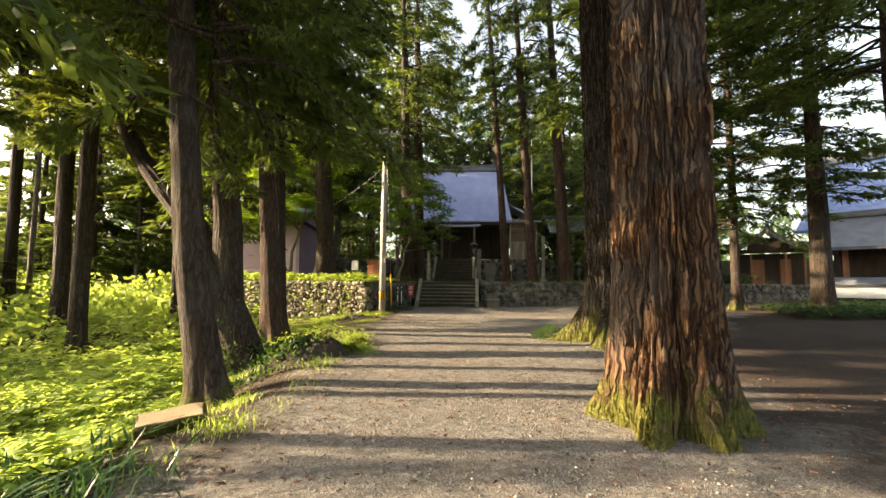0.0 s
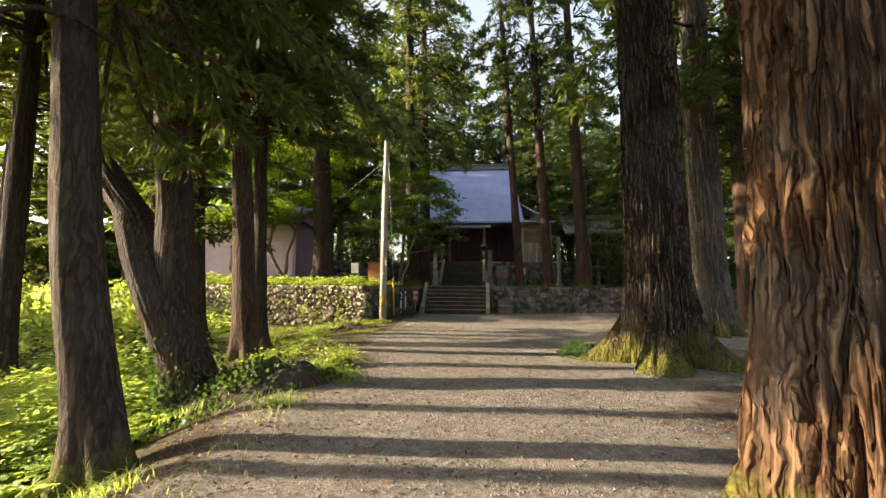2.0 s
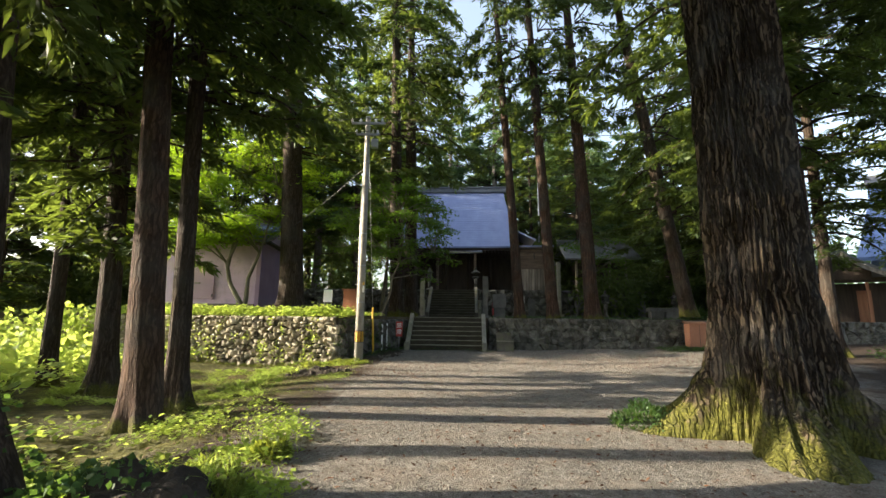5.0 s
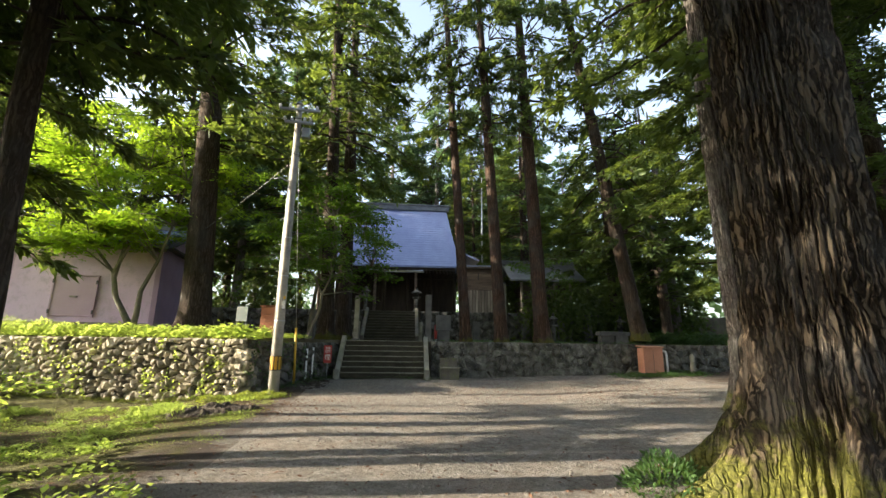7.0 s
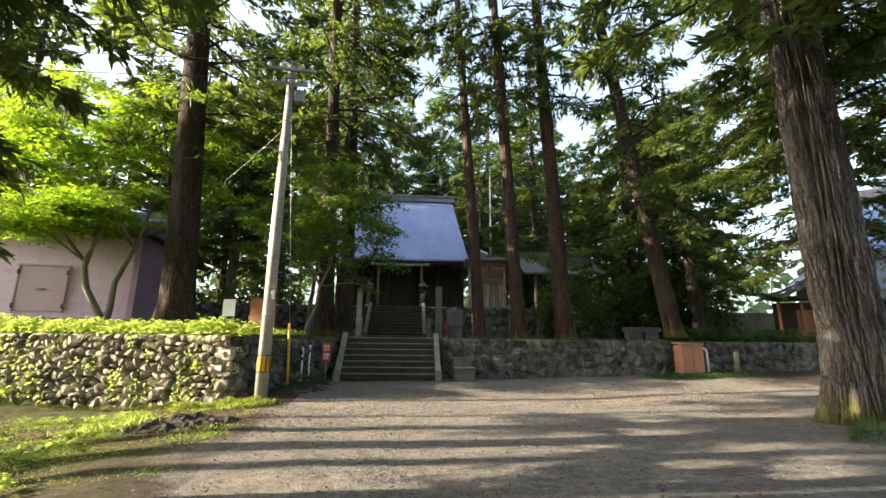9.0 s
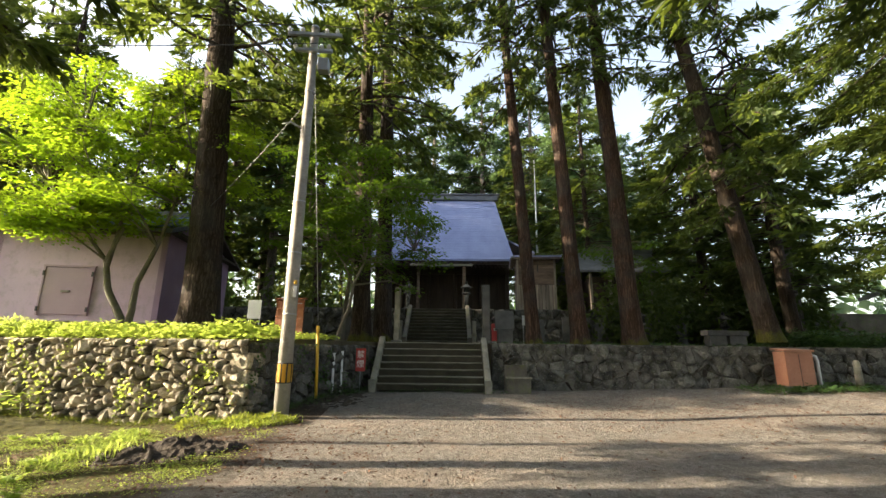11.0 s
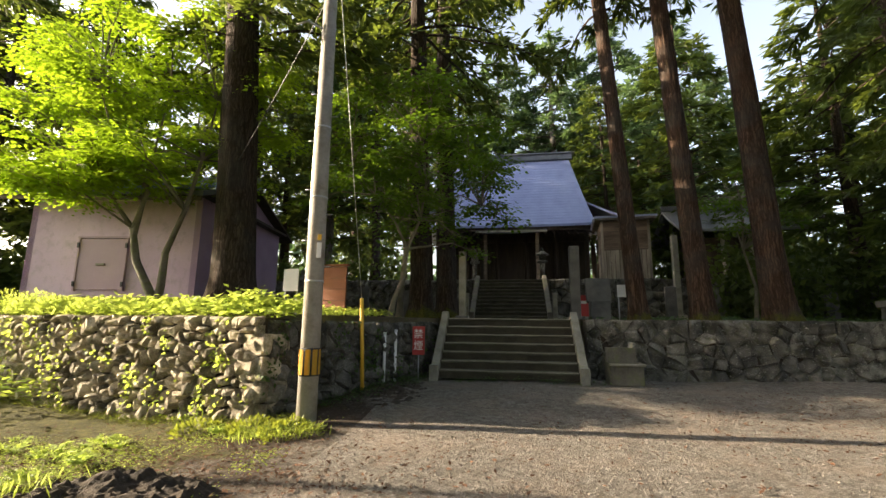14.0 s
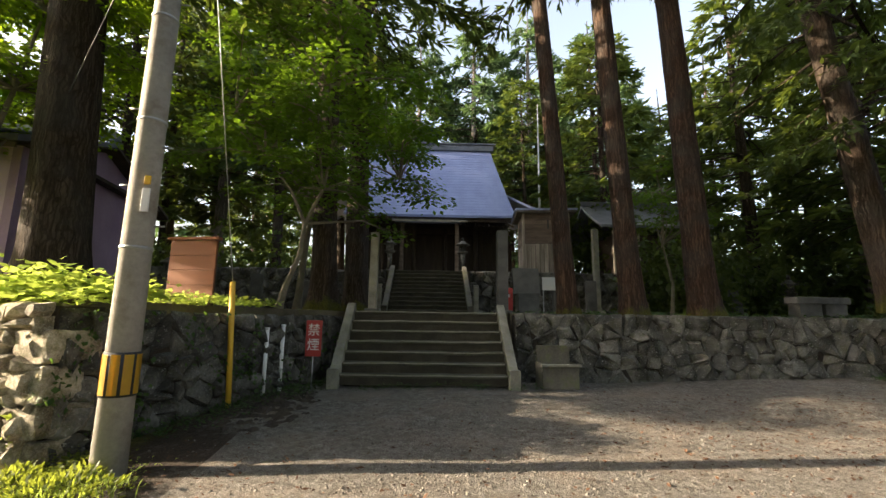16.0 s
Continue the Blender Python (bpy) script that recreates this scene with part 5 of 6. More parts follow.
def plaster_house():
    g = thing("plaster_house", "white plastered precinct wall house under grey tiles", "building", pose(25.0, 22.0, 0.9, 0, 0, -48))
    part("wall", box(9, 0.25, 0.8, (0, 0, 0)), PLASTER, g, "white plaster")
    part("wall_tiles", sheet_mesh("wall_tiles", [[(x, y, 1.15 - abs(y) * 0.7) for x in (-4.6, 4.6)] for y in (0.5, 0, -0.5)], 0.1, TILE_GREY), None, g)
    part("rear_wall", box(8, 0.2, 2.9, (0, 3.0, 0)), WOOD_DARK, g)
    for x in (-3.6, -0.5, 2.5):
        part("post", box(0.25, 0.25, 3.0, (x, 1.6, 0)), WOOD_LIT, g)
    for s in (-1, 1):
        rows = [[(x, 3.0 + s * 2.6 * k, 4.9 - 2.0 * k ** 0.85) for x in ((-5.0, 5.0) if s > 0 else (5.0, -5.0))] for k in np.linspace(0, 1, 6)]
        part("roof_slope", sheet_mesh("roof_slope", [list(reversed(r)) for r in rows], 0.18, TILE_GREY), None, g)
    part("gable", box(0.1, 4.0, 1.0, (-4.6, 3.0, 2.9)), PLASTER, g)
    part("ridge", box(10.2, 0.4, 0.4, (0, 3.0, 4.85), 0.06), TILE_GREY, g)


plaster_house()


def great_roof():
    g = thing("temple_main_building", "large temple building with blue-grey tiled roof", "building", pose(34, 27.5, 1.2, 0, 0, -48))
    part("wall", box(14, 8, 4.4, (0, 4, 0)), WOOD_DARK, g)
    for s in (-1, 1):
        rows = [[(x * (1 + 0.10 * k), 4 + s * 6.2 * k, 10.5 - 6.0 * k ** 0.8) for x in ((-8.0, 8.0) if s > 0 else (8.0, -8.0))] for k in np.linspace(0, 1, 8)]
        part("roof_slope", sheet_mesh("roof_slope", [list(reversed(r)) for r in rows], 0.25, TILE_BLUE), None, g)
    b = bmesh.new()
    for s in (-7.2, 7.2):
        b.faces.new([b.verts.new(v) for v in ((s, -0.8, 4.4), (s, 8.8, 4.4), (s, 4, 10.2))])
    part("gable", b, PLASTER, g)
    part("ridge", box(16.4, 0.7, 0.7, (0, 4, 10.4), 0.1), TILE_GREY, g)


great_roof()


# ---- the leaning tree by the bank, forked, with ivy ----
def leaning_tree():
    x, y = -4.1, 9.6
    z = lie(x, y) - 0.1
    t = thing("leaning_tree", "old leaning forked tree with ivy at its foot", "tree", (x, y, z))
    main = [(0, 0, -0.1), (-0.26, 0, 0.9), (-0.70, 0, 1.85), (-1.15, 0.1, 2.75), (-1.75, 0.5, 3.6), (-2.6, 0.95, 4.35), (-4.4, 2.3, 5.8), (-6.0, 3.4, 7.6), (-7.0, 4.0, 10)]
    part("trunk", trunk_mesh("trunk", main, [0.47, 0.43, 0.42, 0.38, 0.32, 0.30, 0.26, 0.2, 0.05], BARK_DARK, 110, 90, 0.035, 9, 0.6, 0.30, 5, 4), None, t)
    fork = [(-0.55, 0.02, 1.5), (-0.66, 0.06, 2.6), (-0.72, 0.1, 3.6), (-0.90, 0.12, 5.2), (-1.06, 0.12, 6.8), (-1.15, 0.12, 10), (-1.3, 0.1, 16)]
    part("limb", trunk_mesh("limb", fork, [0.30, 0.30, 0.28, 0.27, 0.26, 0.18, 0.04], BARK_DARK, 60, 50, 0.02, 9, 0.0, 1, 4, 6), None, t)
    n = 1500
    a = rng.uniform(0, 2 * math.pi, n)
    h = np.abs(rng.normal(0, 0.5, n)) + 0.02
    r = 0.50 + 0.6 * np.exp(-h / 0.32) * rng.uniform(0.4, 1.0, n)
    c = np.interp(h, [0, 0.9, 1.85], [0, -0.26, -0.70])
    base = np.stack([c + np.cos(a) * r, np.sin(a) * r, h], 1)
    way = np.stack([np.cos(a), np.sin(a), rng.uniform(-1, 0.4, n)], 1)
    ivy = kites("ivy", base, way, rng.normal(size=(n, 3)), rng.uniform(0.05, 0.11, n), rng.uniform(0.05, 0.09, n), DARK_HERB, 0.1)
    part("ivy", ivy, None, t, "dark green ivy leaves")
    cm, lm = CROWNS["near_mid"]
    for nm, me in (("branchwork", lm), ("crown", cm)):
        again(nm, me, t, pose(-1.0, 0, 0.5, 0, 0, 55))
    for nm, me in (("upper_branchwork", CROWNS["sunny"][1]), ("upper_crown", CROWNS["sunny"][0])):
        again(nm, me, t, pose(-6.6, 3.7, 5.0, 0, -10, 155) @ Matrix.Diagonal((0.6, 0.6, 0.5, 1)))


leaning_tree()


# ---- maples ----
def maple(x, y, z, stems, pads, seed, label, spread, leaf=None):
    """Stems as lists of points with radii; pads of leaves at their ends: (x, y, z, half-width)."""
    q = random.Random(seed)
    g = np.random.default_rng(seed)
    t = thing("maple_tree", label, "tree", (x, y, z), "maples")
    for pts, r0 in stems:
        pp = [Vector(p) for p in pts]
        me = trunk_mesh("stem", pp, [r0 * (1 - 0.8 * i / (len(pp) - 1)) for i in range(len(pp))], MAPLE_BARK, 20, 40, 0.008, 6, r0 * 0.6 if pts[0][2] < 0.05 else 0.0, 0.2, 4, seed)
        part("stem", me, None, t)
    twigs, B, W, Sd, Ls = [], [], [], [], []
    ends = [Vector(p) for pts, _ in stems for p in pts[2:]]
    for px, py, pz, hw in pads:
        c = Vector((px, py, pz))
        s = min(ends, key=lambda e: (e - c).length + 0.8 * max(0, e.z - c.z))
        mid = s.lerp(c, 0.55) + Vector((q.uniform(-0.2, 0.2), q.uniform(-0.2, 0.2), 0.22))
        twigs.append(([s, mid, c], [0.035, 0.022, 0.008]))
        for k in range(5):
            a = q.uniform(0, 6.28)
            twigs.append(([mid.lerp(c, q.uniform(0.2, 0.9)), c + Vector((math.cos(a), math.sin(a), -0.05)) * hw * 0.8], [0.010, 0.004]))
        n = int(330 * hw * hw * spread) + 30
        rr, aa = hw * np.sqrt(g.random(n)) * (0.75 + 0.35 * np.sin(g.random(n) * 9)), g.uniform(0, 2 * math.pi, n)
        base = np.stack([px + rr * np.cos(aa), py + rr * np.sin(aa), pz + g.normal(0, 0.06, n) - 0.22 * (rr / hw) ** 2 * hw], 1)
        B.append(base)
        W.append(np.stack([np.cos(aa), np.sin(aa), -0.35 * np.ones(n)], 1) + g.normal(size=(n, 3)) * 0.28)
        Sd.append(np.stack([-np.sin(aa), np.cos(aa), np.zeros(n)], 1) + g.normal(size=(n, 3)) * 0.22)
        Ls.append(g.uniform(0.08, 0.16, n))
    L = np.concatenate(Ls)
    tagged(part("twigwork", many_tubes("twigwork", twigs, MAPLE_BARK, 5), None, t), kind="stuff")
    part("crown", kites("crown", np.concatenate(B), np.concatenate(W), np.concatenate(Sd), L, L * 0.85, leaf or MAPLE_LEAF, 0.06), None, t, "thin bright green maple leaves in layers")
    return t


def pad_cloud(n, centre, half, hw, seed, keep=None):
    q = random.Random(seed)
    out = []
    while len(out) < n:
        u = [q.uniform(-1, 1) for _ in range(3)]
        if u[0] ** 2 + u[1] ** 2 + u[2] ** 2 > 1:
            continue
        p = [c + h * k for c, h, k in zip(centre, half, u)]
        if keep is None or keep(*p):
            out.append((*p, q.uniform(*hw)))
    return out


maple(-9.2, 26.2, T1, [
    ([(0, 0, 0), (-0.15, 0, 0.5), (-0.75, 0, 1.5), (-0.95, 0, 2.4), (-1.9, -0.1, 3.6), (-3.0, -0.2, 4.8)], 0.15),
    ([(0, 0, 0.1), (0.08, 0, 0.8), (0.1, 0, 1.7), (0.55, 0, 2.9), (0.9, 0, 4.4), (1.2, 0, 6.2)], 0.12),
    ([(-0.9, 0, 2.2), (-0.75, 0, 3.2), (-0.7, 0.1, 4.6), (-0.4, 0.1, 6.6)], 0.08),
    ([(-0.95, 0, 2.4), (-0.4, -0.3, 3.4), (-1.4, -0.6, 5.0), (-2.0, -0.6, 6.4)], 0.07)],
    pad_cloud(44, (-0.8, -1.3, 3.7), (3.4, 2.0, 0.8), (0.55, 1.0), 21, lambda a, b, c: c > 3.0 + 0.42 * max(0.0, a + 1.6)) + pad_cloud(95, (-1.2, 0.7, 6.9), (4.4, 2.2, 3.6), (0.6, 1.2), 26), 3, "spreading maple with bright sunlit green leaves", 1.0)
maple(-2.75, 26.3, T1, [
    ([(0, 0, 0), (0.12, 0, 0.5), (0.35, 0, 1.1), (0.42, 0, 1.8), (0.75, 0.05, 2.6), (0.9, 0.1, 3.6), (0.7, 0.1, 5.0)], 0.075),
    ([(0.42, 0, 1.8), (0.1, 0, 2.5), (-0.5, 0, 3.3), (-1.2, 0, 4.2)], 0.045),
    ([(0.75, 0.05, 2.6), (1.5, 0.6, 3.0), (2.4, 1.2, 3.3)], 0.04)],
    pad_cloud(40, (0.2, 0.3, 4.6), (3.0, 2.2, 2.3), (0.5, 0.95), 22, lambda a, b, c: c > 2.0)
    + [(2.3, 1.3, 3.2, 0.9), (3.1, 1.5, 2.9, 0.7), (2.8, 2.0, 3.5, 0.8), (1.7, 1.0, 2.3, 0.6), (2.2, 1.2, 1.9, 0.5)], 5, "slender curved maple over the stairs", 0.9, SHADED_MAPLE)
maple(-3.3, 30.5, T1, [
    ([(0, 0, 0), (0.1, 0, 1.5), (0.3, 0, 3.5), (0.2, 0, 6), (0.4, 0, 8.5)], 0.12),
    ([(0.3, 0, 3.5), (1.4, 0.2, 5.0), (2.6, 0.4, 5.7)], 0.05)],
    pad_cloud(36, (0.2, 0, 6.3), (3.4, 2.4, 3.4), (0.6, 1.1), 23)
    + [(2.9, 0.5, 5.6, 1.0), (3.7, 0.6, 5.2, 0.7), (3.2, 1.0, 6.1, 0.8)], 7, "tall maple behind the slender one", 0.8, SHADED_MAPLE)
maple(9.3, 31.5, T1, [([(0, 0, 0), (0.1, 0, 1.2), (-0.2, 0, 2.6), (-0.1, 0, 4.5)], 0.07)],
      pad_cloud(16, (-0.2, 0, 3.9), (1.8, 1.6, 1.6), (0.4, 0.8), 24), 8, "young maple among the memorial stones", 0.7, SHADED_MAPLE)



# ---- undergrowth ----
def scatter_plants(name, label, n, area, height, leaf, size, seed, density, tall=1.0, category="undergrowth", aspect=0.6):
    """Leafy stalks strewn over an area (x0, x1, y0, y1): one object of many plants."""
    g = np.random.default_rng(seed)
    q = random.Random(seed)
    B, W, Sd, Ls = [], [], [], []
    made = 0
    for _ in range(n * 6):
        x, y = q.uniform(*area[:2]), q.uniform(*area[2:])
        k = density(x, y)
        if q.random() > k[0]:
            continue
        made += 1
        if made > n:
            break
        h = height * q.uniform(0.4, 1.1) * k[1]
        m = q.randint(5, 9)
        a = g.uniform(0, 6.28, m)
        hh = h * g.uniform(0.35, 1.0, m)
        z = k[2] if len(k) > 2 else lie(x, y)
        off = 0.10 * g.normal(size=(m, 2))
        B.append(np.stack([x + off[:, 0], y + off[:, 1], z + hh], 1))
        W.append(np.stack([np.cos(a), np.sin(a), g.uniform(-0.5, 0.6, m)], 1))
        Sd.append(np.stack([-np.sin(a), np.cos(a), g.normal(0, 0.3, m)], 1))
        Ls.append(size * g.uniform(0.5, 1.3, m) * (0.7 + 0.3 * k[1]))
    L = np.concatenate(Ls)
    me = kites(name, np.concatenate(B), np.concatenate(W), np.concatenate(Sd), L, L * aspect, leaf, 0.12)
    return tagged(part(name, me, None), label, category, kind="stuff")


def bank(x, y):
    e = way_edge(y) - min(max(0.5 + 0.55 * (y - 3.5), 0.35), 1.9)
    k = smooth(0.0, 0.9, e - x)
    if 11 < y < 26:
        k *= 0.35
    return (k * (0.5 + 0.5 * smooth(-0.3, 0.3, noise.noise(Vector((x * 0.8, y * 0.8, 1))))), 0.35 + 0.65 * smooth(0.3, 2.5, e - x) + 0.25 * noise.noise(Vector((x * 0.6, y * 0.6, 7))))


def fern_bank(name, label, n, area, leaf, seed, density, reach=0.6, category="undergrowth"):
    """Leafy fronds that arch from a crown and turn their blades to the light."""
    g = np.random.default_rng(seed)
    q = random.Random(seed)
    B, W, Sd, Ls = [], [], [], []
    made = 0
    for _ in range(n * 6):
        x, y = q.uniform(*area[:2]), q.uniform(*area[2:])
        k = density(x, y)
        if q.random() > k[0]:
            continue
        made += 1
        if made > n:
            break
        z = lie(x, y) + 0.05
        h = reach * q.uniform(0.65, 1.15) * (0.55 + 0.45 * k[1])
        for f in range(q.randint(5, 8)):
            a = q.uniform(0, 6.28)
            ca, sa = math.cos(a), math.sin(a)
            m = 8
            u = np.linspace(0.25, 1.0, m)
            px, pz = h * (0.25 * u + 0.55 * u * u), h * (1.15 * u - 0.55 * u * u)
            for s_ in (-1, 1):
                B.append(np.stack([x + ca * px, y + sa * px, z + pz], 1))
                out = np.array([-sa, ca, 0.0]) * s_
                W.append(out + np.array([ca, sa, 0.0]) * 0.7 + g.normal(size=(m, 3)) * 0.16 + np.array([0.0, 0.0, -0.1]))
                up = np.array([-0.55, -0.25, 0.8])
                Sd.append(np.cross(up, out + np.array([ca, sa, 0.0]) * 0.7) + g.normal(size=(m, 3)) * 0.22)
                Ls.append(h * 0.36 * (1.12 - 0.8 * u ** 2) * g.uniform(0.8, 1.2, m))
    L = np.concatenate(Ls)
    me = kites(name, np.concatenate(B), np.concatenate(W), np.concatenate(Sd), L, L * 0.5, leaf, 0.08)
    return tagged(part(name, me, None), label, category, kind="stuff")


fern_bank("bank_ferns", "bright sunlit ferns and broad herbs on the bank", 1150, (-8.5, -1.6, 0.5, 11.5), HERB_LEAF, 231, bank)
fern_bank("yard_ferns", "low leafy weeds lit by the sun on the yard", 260, (-11, -3.6, 15.0, 21.5), HERB_LEAF, 232,
          lambda x, y: (smooth(-0.05, 0.35, noise.noise(Vector((x * 0.7, y * 0.7, 9)))), 0.3), 0.26)
scatter_plants("bank_plants", "dense sunlit green herbs covering the bank", 4200, (-11, -1.5, -1.5, 13), 0.62, HERB_LEAF, 0.15, 31, bank)
scatter_plants("far_bank_plants", "dense green herbs under the trees", 2600, (-26, -9, 0, 26), 0.8, HERB_LEAF, 0.22, 32, lambda x, y: (0.8, 1.0))


def wall_top(x, y):
    # a strip above the left wall
    ax, ay = LEFT_END
    bx, by = CORNER
    k = ((x - ax) * (bx - ax) + (y - ay) * (by - ay)) / ((bx - ax) ** 2 + (by - ay) ** 2)
    d = (-(x - ax) * (by - ay) + (y - ay) * (bx - ax)) / math.hypot(bx - ax, by - ay)
    return (1.0 if 0 < k < 1.04 and 0.02 < d < 1.3 else 0.0, 1.0 + 0.5 * noise.noise(Vector((x, y, 0))), T1 - 0.12 * (d < 0.3))


scatter_plants("wall_top_plants", "bright green ground cover on top of the wall", 1900, (-16.5, -3.5, 22.0, 28), 0.36, HERB_LEAF, 0.13, 33, wall_top)
scatter_plants("corner_plants", "low green ground cover by the wall corner", 220, (-4.3, -2.3, 23.0, 26.0), 0.2, HERB_LEAF, 0.10, 34, lambda x, y: (0.8 if x < -3.1 + (y - 23.0) * 0.25 - 0.3 else 0, 0.9, T1))
scatter_plants("terrace_grass", "sparse low green plants on the lower terrace", 700, (2.4, 16, 26.6, 34), 0.14, DARK_HERB, 0.10, 35, lambda x, y: (0.5 * smooth(-0.1, 0.3, noise.noise(Vector((x, y, 4)))) if y > 27.3 else 0, 0.9, T1))
scatter_plants("east_hedge", "low dark green shrubs above the wall", 900, (13.2, 19, 26.2, 28.4), 0.7, DARK_HERB, 0.14, 36, lambda x, y: (1.0, 1.0, T1 - 0.1))
scatter_plants("gate_shrubs", "low dark shrubs beneath the conifer", 900, (14.6, 21, 17.2, 20.5), 0.5, DARK_HERB, 0.16, 37, lambda x, y: (1.0, 1.0))
scatter_plants("wall_foot_plants", "bright weeds at the foot of the wall", 1300, (-12, -3.0, 20.6, 25.5), 0.15, LEFT_LEAF, 0.05, 38,
               lambda x, y: (0.9 if abs((y - 22.0) + (x + 3.9) * 0.337) < 0.34 else 0.0, 0.9))
scatter_plants("yard_plants", "patchy green weeds on the mossy ground", 5200, (-11, -2.6, 15.5, 21.8), 0.07, HERB_LEAF, 0.035, 39,
               lambda x, y: (smooth(-0.25, 0.3, noise.noise(Vector((x * 0.7, y * 0.7, 9)))), 0.8))
scatter_plants("bank_edge_plants", "low weeds between the trees at the edge of the way", 380, (-4.6, -1.5, 9.6, 13.6), 0.22, HERB_LEAF, 0.09, 40,
               lambda x, y: (smooth(-0.1, 0.3, noise.noise(Vector((x * 1.1, y * 1.1, 2)))) if x < way_edge(y) + 0.5 else 0, 0.9))
scatter_plants("stair_foot_plants", "low dark weeds at the foot of wall and stairs", 420, (-3.4, 2.6, 22.6, 27.0), 0.13, DARK_HERB, 0.06, 42,
               lambda x, y: (smooth(0.9, 0.1, abs((x + 3.7) - (y - 22.2) * 0.42) ) if x < -1.2 else (0.7 if 25.35 < y < 25.75 + (x - 0.25) * -0.075 - 0.05 else 0.0), 0.9))
scatter_plants("cabinet_weeds", "dark grass around the cabinet", 260, (9.6, 13.4, 24.0, 25.4), 0.16, DARK_HERB, 0.12, 41, lambda x, y: (0.9, 0.9))


def thicket(name, label, n, area, height, leaf, seed, z=None, size=0.34):
    """A tangle of shrubs: leaves in lumpy mounds."""
    g = np.random.default_rng(seed)
    q = random.Random(seed)
    B, L = [], []
    for _ in range(n):
        x, y = q.uniform(*area[:2]), q.uniform(*area[2:])
        h, w = height * q.uniform(0.45, 1.0), q.uniform(0.6, 1.3)
        m = int(60 * h * w)
        u = g.normal(size=(m, 3))
        u /= np.linalg.norm(u, axis=1, keepdims=True)
        k = g.uniform(0.55, 1.05, (m, 1))
        zz = lie(x, y) if z is None else z
        B.append(np.array([x, y, zz + h * 0.45]) + u * k * np.array([w, w, h * 0.55]))
        L.append(size * g.uniform(0.5, 1.2, m))
    B, L = np.concatenate(B), np.concatenate(L)
    return tagged(part(name, kites(name, B, g.normal(size=B.shape) - np.array([0, 0, 0.3]), g.normal(size=B.shape), L, L * 0.5, leaf, 0.12), None), label, "shrubs", kind="stuff")


thicket("west_thicket", "tangled green shrubs beyond the bank", 150, (-30, -10.5, 7.5, 22), 1.7, HERB_LEAF, 101)
thicket("wall_end_thicket", "green shrubs at the end of the stone wall", 60, (-31, -15.5, 21.5, 26.2), 2.6, HERB_LEAF, 109)
thicket("west_scrub", "hazy green shrubs at the edge of the wood", 70, (-34, -17, -6, 8), 2.0, HERB_LEAF, 106)
thicket("store_side_shrubs", "dark shrubs beyond the end of the store house", 22, (-23, -18, 29.5, 33), 3.4, CEDAR_LEAF, 108, T1)
thicket("west_wood_edge", "hazy green edge of the wood down the slope", 60, (-52, -36, -8, 40), 8.0, FAR_LEAF, 107, None, 0.8)
thicket("east_thicket", "dark shrubs behind the memorial stones", 50, (9, 19.5, 31.5, 34.5), 4.2, CEDAR_LEAF, 102, T1)
thicket("north_thicket", "dark shrubs on the upper terrace", 60, (8.5, 22, 37, 44), 5.0, CEDAR_LEAF, 103, T2)
thicket("hall_thicket", "dark shrubs beside the hall", 60, (-20, -5.8, 36.5, 46), 2.6, CEDAR_LEAF, 104, T2)
thicket("store_thicket", "dark shrubs behind the store house", 90, (-36, -16, 30, 38), 4.2, CEDAR_LEAF, 105, T1)


def far_woods():
    g = np.random.default_rng(111)
    n = 16000
    a = g.uniform(0, 2 * math.pi, n)
    r = g.uniform(75, 120, n)
    top = 10 + 4 * np.sin(a * 7) + 3 * np.sin(a * 17 + 1) + 8 * np.maximum(np.cos(a - 1.5), 0)
    z = g.random(n) ** 0.8 * top
    B = np.stack([np.cos(a) * r, 15 + np.sin(a) * r, z], 1)
    L = g.uniform(1.2, 3.2, n)
    tagged(part("far_woods", kites("far_woods", B, g.normal(size=(n, 3)), g.normal(size=(n, 3)), L, L * 0.6, FAR_LEAF, 0.1), None), "distant belt of green woodland", "woods", kind="stuff")


far_woods()


def grass(name, label, n, place, h, w, leaf, seed, stiff=0.5, category="grass"):
    """Blades that arch over: two kites a blade."""
    g = np.random.default_rng(seed)
    P = np.array([place(g) for _ in range(n)])
    a = g.uniform(0, 6.28, n)
    L = h * g.uniform(0.5, 1.2, n)
    out = np.stack([np.cos(a), np.sin(a), np.zeros(n)], 1)
    side = np.stack([-np.sin(a), np.cos(a), np.zeros(n)], 1)
    w1 = out * (1 - stiff) + np.array([0, 0, 1.0])
    w1 /= np.linalg.norm(w1, axis=1, keepdims=True)
    mid = P + w1 * L[:, None] * 0.5
    w2 = out * (1.6 - stiff) + np.array([0, 0, 0.35])
    base = np.concatenate([P, mid])
    way = np.concatenate([w1, w2])
    sd = np.concatenate([side, side])
    me = kites(name, base, way, sd, np.concatenate([L * 0.62, L * 0.6]), w, leaf, 0.1)
    return tagged(part(name, me, None), label, category, kind="stuff")


def clump_at(x, y, s):
    def f(g):
        px, py = x + g.normal() * s, y + g.normal() * s
        return (px, py, lie(px, py))
    return f


def along_edge(g):
    y = g.uniform(0, 13)
    x = way_edge(y) - abs(g.normal() * 0.5) + 0.1
    return (x, y, lie(x, y))


